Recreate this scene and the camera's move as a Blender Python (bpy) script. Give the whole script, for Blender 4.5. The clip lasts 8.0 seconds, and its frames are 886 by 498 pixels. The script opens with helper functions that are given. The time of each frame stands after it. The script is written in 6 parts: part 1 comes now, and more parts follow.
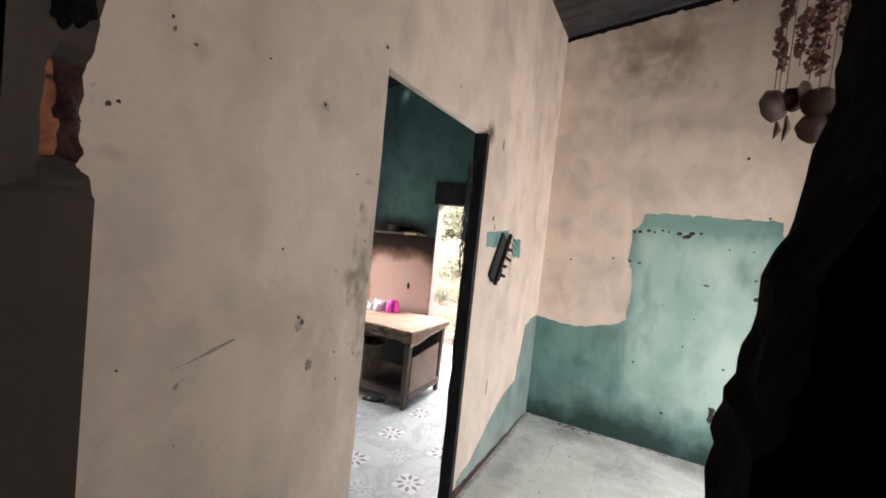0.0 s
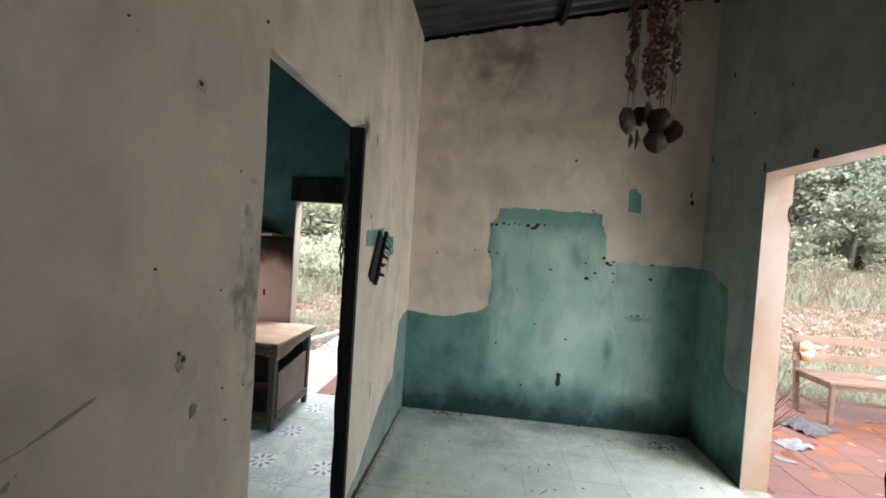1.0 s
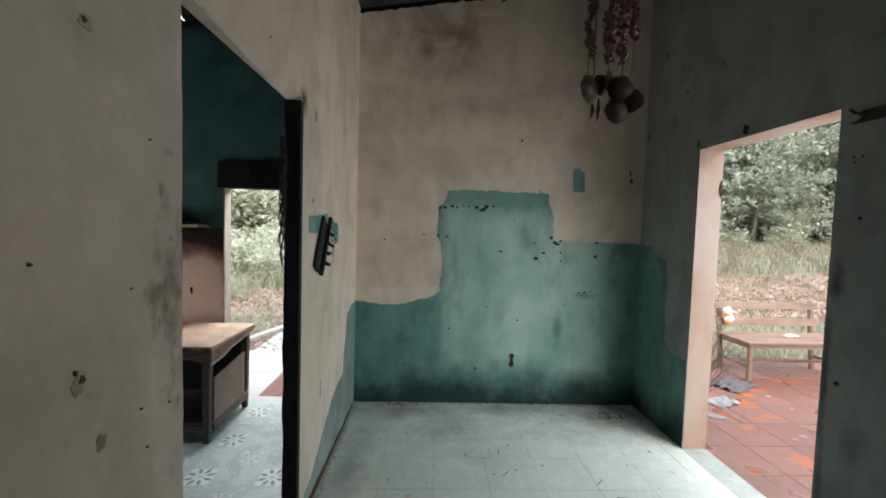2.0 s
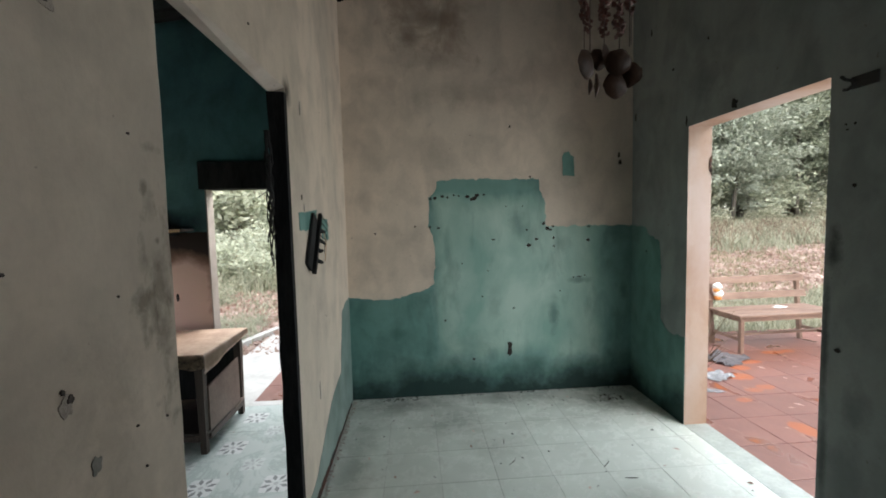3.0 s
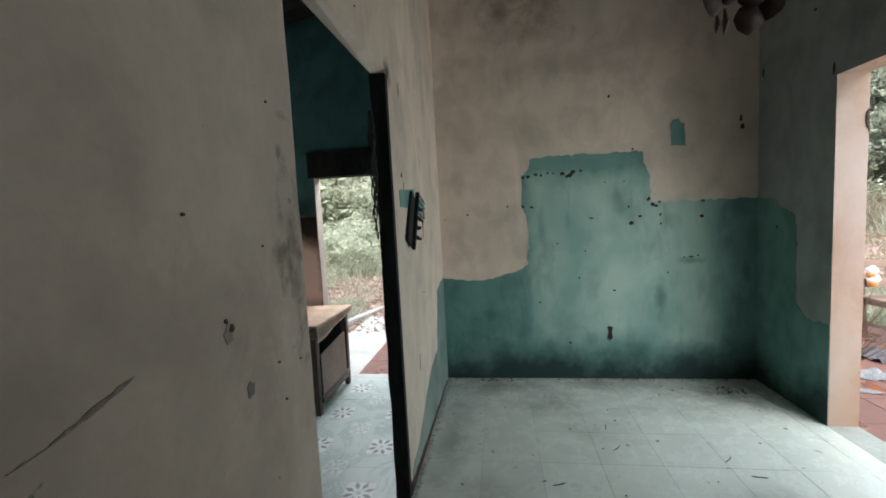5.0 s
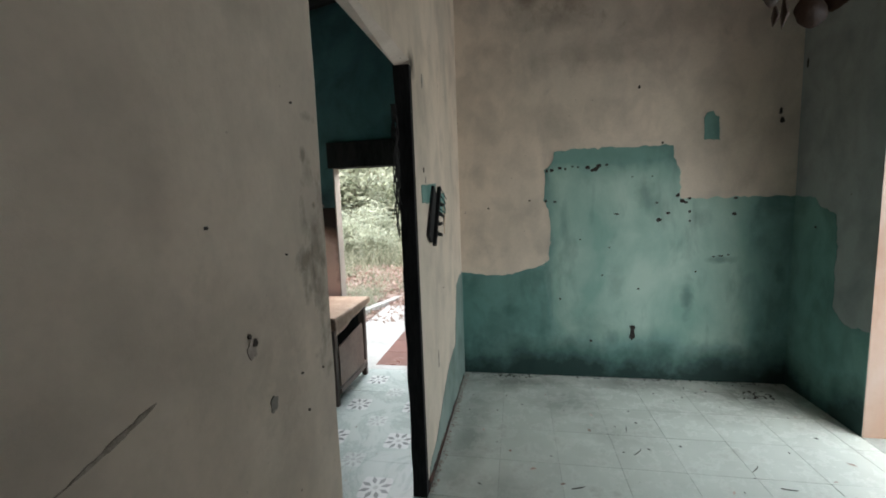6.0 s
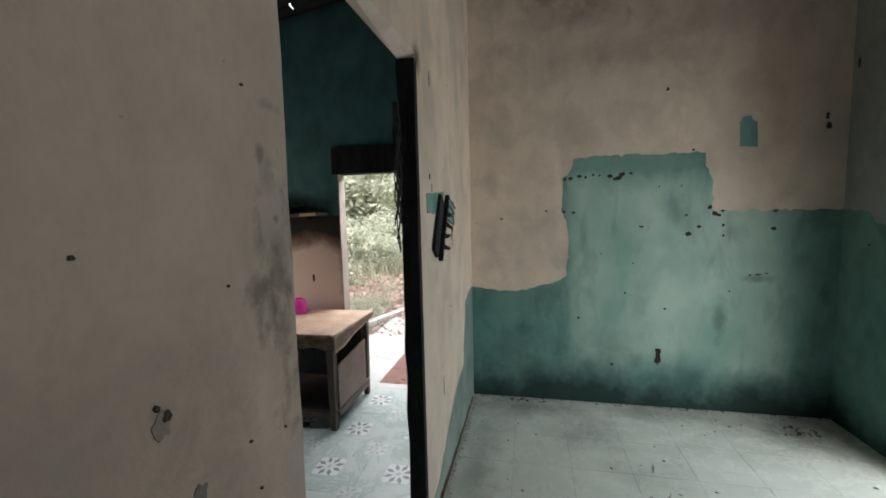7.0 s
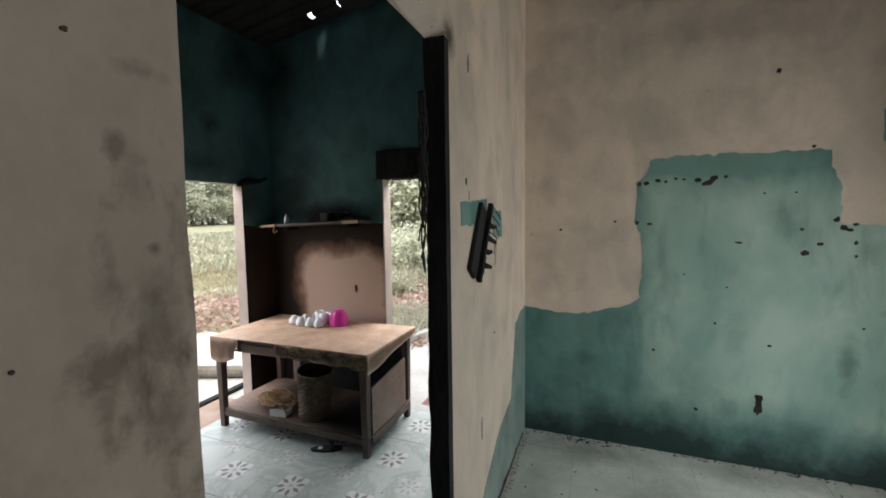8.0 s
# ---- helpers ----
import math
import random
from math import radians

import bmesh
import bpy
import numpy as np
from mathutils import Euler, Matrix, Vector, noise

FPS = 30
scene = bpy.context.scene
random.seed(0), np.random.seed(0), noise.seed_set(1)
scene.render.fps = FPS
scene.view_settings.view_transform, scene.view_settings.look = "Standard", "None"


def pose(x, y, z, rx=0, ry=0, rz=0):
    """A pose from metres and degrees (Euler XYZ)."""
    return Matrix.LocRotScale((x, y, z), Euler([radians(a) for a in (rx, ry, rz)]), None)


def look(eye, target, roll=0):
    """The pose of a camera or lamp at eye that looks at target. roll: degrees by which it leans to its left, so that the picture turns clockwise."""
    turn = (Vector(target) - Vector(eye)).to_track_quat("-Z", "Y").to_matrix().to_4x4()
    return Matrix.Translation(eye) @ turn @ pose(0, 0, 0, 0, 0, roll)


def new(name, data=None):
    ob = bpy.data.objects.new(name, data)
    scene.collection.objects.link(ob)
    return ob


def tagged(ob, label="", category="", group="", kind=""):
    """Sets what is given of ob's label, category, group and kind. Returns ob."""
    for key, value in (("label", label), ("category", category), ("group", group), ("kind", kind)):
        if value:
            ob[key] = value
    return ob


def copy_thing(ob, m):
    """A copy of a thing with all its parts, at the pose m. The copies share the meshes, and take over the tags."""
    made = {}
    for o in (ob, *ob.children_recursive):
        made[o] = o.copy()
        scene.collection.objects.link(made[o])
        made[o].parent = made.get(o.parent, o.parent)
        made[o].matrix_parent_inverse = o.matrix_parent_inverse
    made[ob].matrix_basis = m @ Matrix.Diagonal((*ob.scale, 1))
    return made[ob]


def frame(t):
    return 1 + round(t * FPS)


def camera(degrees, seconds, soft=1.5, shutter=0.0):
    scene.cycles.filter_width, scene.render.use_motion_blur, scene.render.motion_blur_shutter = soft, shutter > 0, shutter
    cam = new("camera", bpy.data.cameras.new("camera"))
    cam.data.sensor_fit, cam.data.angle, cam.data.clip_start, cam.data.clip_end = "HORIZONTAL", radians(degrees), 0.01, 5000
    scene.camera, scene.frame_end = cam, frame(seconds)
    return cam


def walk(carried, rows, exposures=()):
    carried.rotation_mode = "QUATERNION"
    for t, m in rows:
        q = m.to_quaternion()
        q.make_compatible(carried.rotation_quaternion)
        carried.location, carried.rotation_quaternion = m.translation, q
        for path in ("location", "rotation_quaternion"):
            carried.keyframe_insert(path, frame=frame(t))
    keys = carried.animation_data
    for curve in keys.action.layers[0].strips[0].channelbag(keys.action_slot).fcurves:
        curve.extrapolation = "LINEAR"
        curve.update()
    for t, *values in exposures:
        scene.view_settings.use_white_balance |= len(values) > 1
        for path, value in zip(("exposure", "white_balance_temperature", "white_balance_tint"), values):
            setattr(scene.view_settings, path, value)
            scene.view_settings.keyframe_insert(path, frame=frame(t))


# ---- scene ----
cam = camera(94.8, 8.0, soft=1.8)
PATH = [
    (0, (0.01, 0.0, 1.807), (-0.918, 1.77, 1.721), 5.9),
    (0.5, (-0.106, -0.02, 1.819), (-0.713, 1.885, 1.769), 4.5),
    (1, (-0.24, 0.0, 1.82), (-0.452, 1.988, 1.766), 3.7),
    (1.5, (-0.29, 0.045, 1.81), (-0.295, 2.044, 1.739), 3.1),
    (1.7, (-0.297, 0.087, 1.802), (-0.263, 2.085, 1.715), 2.8),
    (2.8, (-0.372, 0.223, 1.763), (-0.212, 2.213, 1.638), -0.7),
    (3, (-0.373, 0.209, 1.769), (-0.232, 2.2, 1.632), -1.4),
    (3.5, (-0.347, 0.19, 1.702), (-0.284, 2.184, 1.555), -2.6),
    (4, (-0.367, 0.18, 1.679), (-0.444, 2.174, 1.536), -3.4),
    (4.5, (-0.386, 0.182, 1.671), (-0.589, 2.167, 1.523), -3.5),
    (4.7, (-0.407, 0.191, 1.672), (-0.648, 2.171, 1.517), -3.3),
    (5.8, (-0.480, 0.242, 1.698), (-0.825, 2.200, 1.485), -2.3),
    (6, (-0.481, 0.259, 1.73), (-0.84, 2.213, 1.505), -2.1),
    (6.5, (-0.522, 0.337, 1.744), (-0.89, 2.291, 1.531), -1.7),
    (7, (-0.499, 0.525, 1.745), (-0.917, 2.472, 1.558), -1.4),
    (7.5, (-0.455, 0.769, 1.781), (-0.987, 2.69, 1.617), -1.0),
    (8, (-0.464, 0.929, 1.774), (-1.182, 2.789, 1.616), -0.8),
]
walk(cam, [(t, look(eye, target, roll)) for t, eye, target, roll in PATH],
     [(0, 2.50, 6750, 23), (0.5, 2.18, 6450, 14), (1, 1.62, 6300, 9), (1.5, 1.35, 6200, 8), (3, 1.17, 6250, 8), (4.5, 1.17, 6100, 6), (6.5, 1.28, 6300, 8), (8, 1.13, 6500, 11)])

# ---- light ----
SUN_EL, SUN_AZ = radians(52), radians(170)
world = bpy.data.worlds.new("overcast_sky")
scene.world = world
world.use_nodes = True
wn = world.node_tree
wbg = wn.nodes["Background"]
sky = wn.nodes.new("ShaderNodeTexSky")
sky.sky_type, sky.sun_disc = "NISHITA", False
sky.sun_elevation, sky.sun_rotation = SUN_EL, SUN_AZ
sky.air_density, sky.dust_density, sky.ozone_density = 1.0, 6.0, 0.6
haze = wn.nodes.new("ShaderNodeMix")
haze.data_type, haze.blend_type = "RGBA", "MIX"
haze.inputs[0].default_value = 0.6
haze.inputs[7].default_value = (9.0, 9.2, 9.3, 1)
wn.links.new(sky.outputs[0], haze.inputs[6])
wn.links.new(haze.outputs[2], wbg.inputs[0])
wbg.inputs[1].default_value = 0.205
sun = new("sun", bpy.data.lights.new("sun", "SUN"))
sun.data.energy, sun.data.angle, sun.data.color = 1.3, radians(24), (1.0, 0.95, 0.88)
sun.matrix_world = look((0, 0, 20), (-math.sin(SUN_AZ) * math.cos(SUN_EL), -math.cos(SUN_AZ) * math.cos(SUN_EL), 20 - math.sin(SUN_EL)))


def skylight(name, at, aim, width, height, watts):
    """An unseen lamp panel added outside or in an opening, standing in for sky light through it."""
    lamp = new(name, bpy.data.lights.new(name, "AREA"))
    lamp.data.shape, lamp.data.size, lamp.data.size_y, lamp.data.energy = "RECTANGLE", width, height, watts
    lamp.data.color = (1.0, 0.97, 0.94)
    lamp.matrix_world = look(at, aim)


# Upright fill panel beside the terrace door, out of view.
skylight("skylight_east", (2.95, 2.36, 1.40), (-1.0, 2.9, 1.8), 1.35, 1.9, 22)
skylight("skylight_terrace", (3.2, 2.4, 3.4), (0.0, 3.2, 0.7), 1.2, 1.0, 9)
# Fill lamp in an unseen opening added to the east wall.
skylight("fill_opening", (1.9, 0.92, 2.42), (-0.9, 2.9, 3.5), 0.5, 0.42, 3.7)
skylight("skylight_back", (-1.9, 5.0, 2.85), (-2.0, 3.2, 0.4), 1.0, 0.9, 36)
skylight("skylight_side", (-4.4, 3.4, 2.85), (-2.8, 3.2, 0.4), 1.0, 0.9, 36)


# ---- materials ----
def ramp(nt, src, stops):
    r = nt.nodes.new("ShaderNodeValToRGB")
    els = r.color_ramp.elements
    while len(els) < len(stops):
        els.new(0.5)
    for e, (p, c) in zip(els, stops):
        e.position = p
        e.color = (*c, 1) if len(c) == 3 else c
    nt.links.new(src, r.inputs[0])
    return r.outputs[0]


def noise_out(nt, co, scale, detail=5.0, rough=0.6, stretch=None, distortion=0.0):
    n = nt.nodes.new("ShaderNodeTexNoise")
    n.inputs["Scale"].default_value, n.inputs["Detail"].default_value = scale, detail
    n.inputs["Roughness"].default_value, n.inputs["Distortion"].default_value = rough, distortion
    if stretch:
        mp = nt.nodes.new("ShaderNodeMapping")
        mp.inputs["Scale"].default_value = stretch
        nt.links.new(co, mp.inputs[0])
        co = mp.outputs[0]
    nt.links.new(co, n.inputs["Vector"])
    return n.outputs[0]


def mixed(nt, fac, a, b, blend="MIX"):
    m = nt.nodes.new("ShaderNodeMix")
    m.data_type, m.blend_type = "RGBA", blend
    for sock, v in ((m.inputs[0], fac), (m.inputs[6], a), (m.inputs[7], b)):
        if isinstance(v, (int, float)):
            sock.default_value = v
        elif isinstance(v, tuple):
            sock.default_value = (*v, 1)
        else:
            nt.links.new(v, sock)
    return m.outputs[2]


def calc(nt, op, a, b=0.0, c=0.0):
    m = nt.nodes.new("ShaderNodeMath")
    m.operation = op
    for sock, v in zip(m.inputs, (a, b, c)):
        if isinstance(v, (int, float)):
            sock.default_value = v
        else:
            nt.links.new(v, sock)
    return m.outputs[0]


def start(name, rough=0.7, metal=0.0, spec=0.5):
    m = bpy.data.materials.new(name)
    m.use_nodes = True
    nt = m.node_tree
    b = nt.nodes["Principled BSDF"]
    b.inputs["Roughness"].default_value, b.inputs["Metallic"].default_value = rough, metal
    b.inputs["Specular IOR Level"].default_value = spec
    co = nt.nodes.new("ShaderNodeTexCoord").outputs["Object"]
    return m, nt, b, co


def bumped(nt, b, src, strength, distance=0.01):
    bp = nt.nodes.new("ShaderNodeBump")
    bp.inputs["Strength"].default_value, bp.inputs["Distance"].default_value = strength, distance
    nt.links.new(src, bp.inputs["Height"])
    nt.links.new(bp.outputs[0], b.inputs["Normal"])


def simple(name, c1, c2, scale=8.0, rough=0.7, metal=0.0, bump=0.2, stretch=None, per_object=0.0, lo=0.35, hi=0.65, spec=0.5):
    """Two colours blended by a coarse and a fine noise."""
    m, nt, b, co = start(name, rough, metal, spec)
    n1, n2 = noise_out(nt, co, scale, 6, 0.65, stretch), noise_out(nt, co, scale * 7, 4, 0.6, stretch)
    f = calc(nt, "ADD", calc(nt, "MULTIPLY", n1, 0.7), calc(nt, "MULTIPLY", n2, 0.3))
    col = ramp(nt, f, [(lo, c1), (hi, c2)])
    if per_object:
        rnd = nt.nodes.new("ShaderNodeObjectInfo").outputs["Random"]
        k = calc(nt, "MULTIPLY_ADD", rnd, per_object, 1 - per_object / 2)
        hsv = nt.nodes.new("ShaderNodeHueSaturation")
        nt.links.new(k, hsv.inputs["Value"])
        nt.links.new(col, hsv.inputs["Color"])
        col = hsv.outputs[0]
    nt.links.new(col, b.inputs["Base Color"])
    if bump:
        bumped(nt, b, f, bump)
    return m


def plaster(name, base, worn, stain_tint, stain_amount=0.5, rough=0.85, stretch=(1, 1, 0.45), grime=(0.16, 0.13, 0.11), scuff=0.5):
    """Old painted plaster: broad fading, streaky stains, scuffs, sparse specks, trowel relief."""
    m, nt, b, co = start(name, rough, 0, 0.25)
    broad = noise_out(nt, co, 1.0, 4, 0.55, stretch, 0.5)
    mid = noise_out(nt, co, 2.6, 6, 0.6, stretch, 0.4)
    rub = noise_out(nt, co, 5.5, 9, 0.7, (1, 1, 0.75), 0.2)
    fine = noise_out(nt, co, 45, 4, 0.6)
    speck = noise_out(nt, co, 24, 2, 0.4)
    c = mixed(nt, ramp(nt, broad, [(0.36, (0, 0, 0)), (0.64, (1, 1, 1))]), base, worn)
    c = mixed(nt, ramp(nt, mid, [(0.5, (0, 0, 0)), (0.78, (stain_amount,) * 3)]), c, stain_tint)
    cloud = noise_out(nt, co, 4.6, 3, 0.5, (1, 1, 0.8), 0.3)
    c = mixed(nt, ramp(nt, cloud, [(0.44, (0, 0, 0)), (0.72, (0.46, 0.46, 0.46))]), c, stain_tint)
    c = mixed(nt, ramp(nt, rub, [(0.60, (0, 0, 0)), (0.68, (0.35 * scuff,) * 3), (0.78, (scuff,) * 3)]), c, stain_tint)
    c = mixed(nt, ramp(nt, fine, [(0.3, (0.07, 0.07, 0.07)), (0.6, (0, 0, 0))]), c, grime)
    c = mixed(nt, ramp(nt, speck, [(0.77, (0, 0, 0)), (0.80, (0.6, 0.6, 0.6))]), c, grime)
    nt.links.new(c, b.inputs["Base Color"])
    h = calc(nt, "ADD", calc(nt, "MULTIPLY", rub, 0.5), calc(nt, "ADD", calc(nt, "MULTIPLY", mid, 0.8), calc(nt, "MULTIPLY", fine, 0.06)))
    bumped(nt, b, h, 0.3, 0.02)
    return m


def stain_tint(m, spots, colour, scale=7.0, warp=0.9, soft=0.6):
    """Stains, and tones put into the colour, as spots: (x, y, z, reach in x, y and z, strength), their outlines broken
    up by noise.
    """
    nt = m.node_tree
    b = nt.nodes["Principled BSDF"]
    old = b.inputs["Base Color"].links[0].from_socket
    geo = nt.nodes.new("ShaderNodeNewGeometry").outputs["Position"]
    n = calc(nt, "MULTIPLY", calc(nt, "ADD", noise_out(nt, geo, scale, 8, 0.65, None, 0.4), -0.5), warp * 2)
    total = 0.0
    for x, y, z, rx, ry, rz, k in spots:
        mp = nt.nodes.new("ShaderNodeMapping")
        mp.inputs["Scale"].default_value = (1 / rx, 1 / ry, 1 / rz)
        mp.inputs["Location"].default_value = (-x / rx, -y / ry, -z / rz)
        nt.links.new(geo, mp.inputs[0])
        ln = nt.nodes.new("ShaderNodeVectorMath")
        ln.operation = "LENGTH"
        nt.links.new(mp.outputs[0], ln.inputs[0])
        d = calc(nt, "ADD", ln.outputs["Value"], n)
        f = ramp(nt, d, [(max(0.0, 1 - soft), (k,) * 3), (1.0, (0, 0, 0))])
        total = calc(nt, "MAXIMUM", f, total)
    nt.links.new(mixed(nt, total, old, colour), b.inputs["Base Color"])


PEACH = plaster("peach_plaster", (0.70, 0.605, 0.50), (0.57, 0.51, 0.425), (0.33, 0.30, 0.255), 0.55)


def scuffed_peach():
    """The same paint, rubbed and dirtied beside the opening where people pass."""
    m = PEACH.copy()
    m.name = "scuffed_peach_plaster"
    nt = m.node_tree
    b = nt.nodes["Principled BSDF"]
    old = b.inputs["Base Color"].links[0].from_socket
    geo = nt.nodes.new("ShaderNodeNewGeometry").outputs["Position"]
    n = noise_out(nt, geo, 17.0, 9, 0.62, (1, 1, 0.6), 0.3)
    sep = nt.nodes.new("ShaderNodeSeparateXYZ")
    nt.links.new(geo, sep.inputs[0])
    dy = calc(nt, "MAXIMUM", calc(nt, "ADD", calc(nt, "ABSOLUTE", calc(nt, "ADD", sep.outputs[1], -1.33)), -0.03), 0.0)
    dz = calc(nt, "MAXIMUM", calc(nt, "ADD", calc(nt, "ABSOLUTE", calc(nt, "ADD", sep.outputs[2], -1.55)), -0.28), 0.0)
    f = calc(nt, "SUBTRACT", calc(nt, "ADD", n, 0.10), calc(nt, "MULTIPLY", calc(nt, "ADD", dy, dz), 1.6))
    c = mixed(nt, ramp(nt, f, [(0.56, (0, 0, 0)), (0.66, (0.3,) * 3), (0.78, (0.75,) * 3)]), old, (0.12, 0.105, 0.08))
    nt.links.new(c, b.inputs["Base Color"])
    return m


PEACH_SCUFF = scuffed_peach()
stain_tint(PEACH_SCUFF, [(-1.03, 1.24, 1.59, .2, .045, .04, .65), (-1.03, 1.235, 1.53, .2, .025, .06, .5), (-1.03, 1.30, 1.63, .2, .04, .12, .5), (-1.03, 1.265, 1.865, .2, .016, .03, .6),
                    (-1.03, 1.305, 1.735, .2, .014, .016, .7), (-1.03, 1.25, 1.69, .2, .03, .035, .3), (-1.03, 1.30, 1.97, .2, .04, .016, .4), (-1.03, 1.31, 1.48, .2, .035, .09, .5),
                    (-1.03, 1.28, 1.83, .2, .03, .05, .3), (-1.03, 1.1, 1.36, .2, .12, .2, .2)], (0.13, 0.115, 0.085), 22.0, 1.2, 0.8)
stain_tint(PEACH_SCUFF, [(-1.03, .60, 2.19, .2, .035, .04, .5), (-1.03, 1.03, 2.19, .2, .03, .028, .5), (-1.03, 1.0, 1.445, .2, .026, .034, .5), (-1.03, .44, 1.9, .2, .03, .02, .4), (-1.03, .8, 1.75, .2, .05, .12, .2),
                    (-1.03, .62, 1.15, .2, .12, .1, .25), (-1.03, 1.15, 1.1, .2, .12, .25, .25), (-1.03, 2.0, 2.6, .2, .3, .1, .2)], (0.36, 0.29, 0.235), 14.0, 1.0, 0.9)
stain_tint(PEACH_SCUFF, [(-1.03, 2.50, 2.47, .3, .09, .11, .85), (-1.03, 2.47, 2.42, .3, .05, .2, .5)], (0.03, 0.026, 0.022), 9.0, 0.7, 0.9)
def damp_peach():
    """The same paint with old brown damp blotches high on the wall."""
    m = PEACH.copy()
    m.name = "damp_stained_peach_plaster"
    nt = m.node_tree
    b = nt.nodes["Principled BSDF"]
    old = b.inputs["Base Color"].links[0].from_socket
    geo = nt.nodes.new("ShaderNodeNewGeometry").outputs["Position"]
    n = noise_out(nt, geo, 2.6, 7, 0.65, (1, 1, 0.8), 0.7)
    sep = nt.nodes.new("ShaderNodeSeparateXYZ")
    nt.links.new(geo, sep.inputs[0])
    dx = calc(nt, "ABSOLUTE", calc(nt, "MULTIPLY", calc(nt, "ADD", sep.outputs[0], 0.15), 0.75))
    dz = calc(nt, "ABSOLUTE", calc(nt, "MULTIPLY", calc(nt, "ADD", sep.outputs[2], -3.75), 0.8))
    f = calc(nt, "SUBTRACT", calc(nt, "ADD", n, 0.16), calc(nt, "MULTIPLY", calc(nt, "MAXIMUM", dx, dz), 0.55))
    c = mixed(nt, ramp(nt, f, [(0.48, (0, 0, 0)), (0.57, (0.36,) * 3), (0.7, (0.7,) * 3)]), old, (0.23, 0.17, 0.125))
    nt.links.new(c, b.inputs["Base Color"])
    return m


PEACH_DAMP = damp_peach()
stain_tint(PEACH_DAMP, [(-.36, 4.24, 3.53, .15, .3, .11, .6), (-.1, 4.24, 3.33, .24, .3, .15, .5), (-.14, 4.24, 3.70, .32, .3, .09, .65), (.25, 4.24, 2.98, .75, .3, .16, .3), (.9, 4.24, 3.2, .5, .3, .2, .25),
                   (-.75, 4.24, 3.1, .25, .3, .12, .3)], (0.20, 0.165, 0.135), 4.5, 1.0, 0.8)
# Greyer, darker copy of PEACH: the east wall's shade sits in its colour.
PEACH_GREY = plaster("shaded_peach_plaster", (0.35, 0.375, 0.365), (0.285, 0.32, 0.318), (0.15, 0.17, 0.17), 0.6)
stain_tint(PEACH_GREY, [(1.86, 2.22, 1.56, .3, .055, .17, .85), (1.86, 2.25, 1.05, .3, .028, .5, .75), (1.86, 2.24, .4, .3, .03, .45, .65), (1.86, 2.08, .75, .3, .08, .2, .35), (1.86, 3.2, 2.8, .3, .3, .2, .3)],
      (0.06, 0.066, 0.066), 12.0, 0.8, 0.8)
def darken_foot(m):
    """Darkens the paint to green-black near the floor, in uneven tongues, with old drip streaks."""
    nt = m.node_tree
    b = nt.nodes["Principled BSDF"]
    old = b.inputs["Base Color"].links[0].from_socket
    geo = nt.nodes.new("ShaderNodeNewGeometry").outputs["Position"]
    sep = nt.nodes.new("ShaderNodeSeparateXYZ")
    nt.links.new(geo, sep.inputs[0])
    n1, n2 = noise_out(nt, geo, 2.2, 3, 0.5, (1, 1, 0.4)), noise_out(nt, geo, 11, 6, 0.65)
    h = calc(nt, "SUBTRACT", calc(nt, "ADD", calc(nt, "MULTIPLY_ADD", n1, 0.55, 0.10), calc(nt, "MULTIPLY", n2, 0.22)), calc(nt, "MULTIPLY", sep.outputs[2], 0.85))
    low_dark = ramp(nt, h, [(0.14, (0, 0, 0)), (0.30, (0.5,) * 3), (0.42, (0.92,) * 3)])
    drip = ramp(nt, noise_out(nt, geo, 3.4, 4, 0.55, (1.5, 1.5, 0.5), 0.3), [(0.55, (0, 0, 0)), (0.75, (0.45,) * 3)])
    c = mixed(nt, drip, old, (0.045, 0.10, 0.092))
    nt.links.new(mixed(nt, low_dark, c, (0.012, 0.03, 0.028)), b.inputs["Base Color"])


TEAL = plaster("teal_paint", (0.12, 0.255, 0.23), (0.17, 0.31, 0.28), (0.05, 0.125, 0.115), 0.8, 0.7, (1, 1, 0.6), (0.05, 0.08, 0.07))


def faded_teal():
    """Teal paint bleached in the shape of a cupboard that once stood against it."""
    m = TEAL.copy()
    m.name = "bleached_teal_paint"
    nt = m.node_tree
    b = nt.nodes["Principled BSDF"]
    old = b.inputs["Base Color"].links[0].from_socket
    geo = nt.nodes.new("ShaderNodeNewGeometry").outputs["Position"]
    n = noise_out(nt, geo, 2.4, 6, 0.6, (1, 1, 0.5), 0.5)
    n2 = noise_out(nt, geo, 1.9, 5, 0.55, (1.2, 1, 0.75), 0.25)
    sep = nt.nodes.new("ShaderNodeSeparateXYZ")
    nt.links.new(geo, sep.inputs[0])
    dx = calc(nt, "ADD", calc(nt, "ABSOLUTE", calc(nt, "ADD", sep.outputs[0], -0.68)), -0.86)
    dz = calc(nt, "ADD", calc(nt, "ABSOLUTE", calc(nt, "ADD", sep.outputs[2], -1.15)), -0.84)
    d = calc(nt, "ADD", calc(nt, "MAXIMUM", dx, dz), calc(nt, "MULTIPLY", calc(nt, "ADD", n, -0.5), 0.5))
    keep = ramp(nt, calc(nt, "ADD", d, 0.5), [(0.34, (1, 1, 1)), (0.58, (0, 0, 0))])
    tone = mixed(nt, ramp(nt, n2, [(0.34, (0, 0, 0)), (0.66, (1, 1, 1))]), (0.22, 0.375, 0.325), (0.39, 0.535, 0.47))
    nt.links.new(mixed(nt, keep, old, tone), b.inputs["Base Color"])
    return m


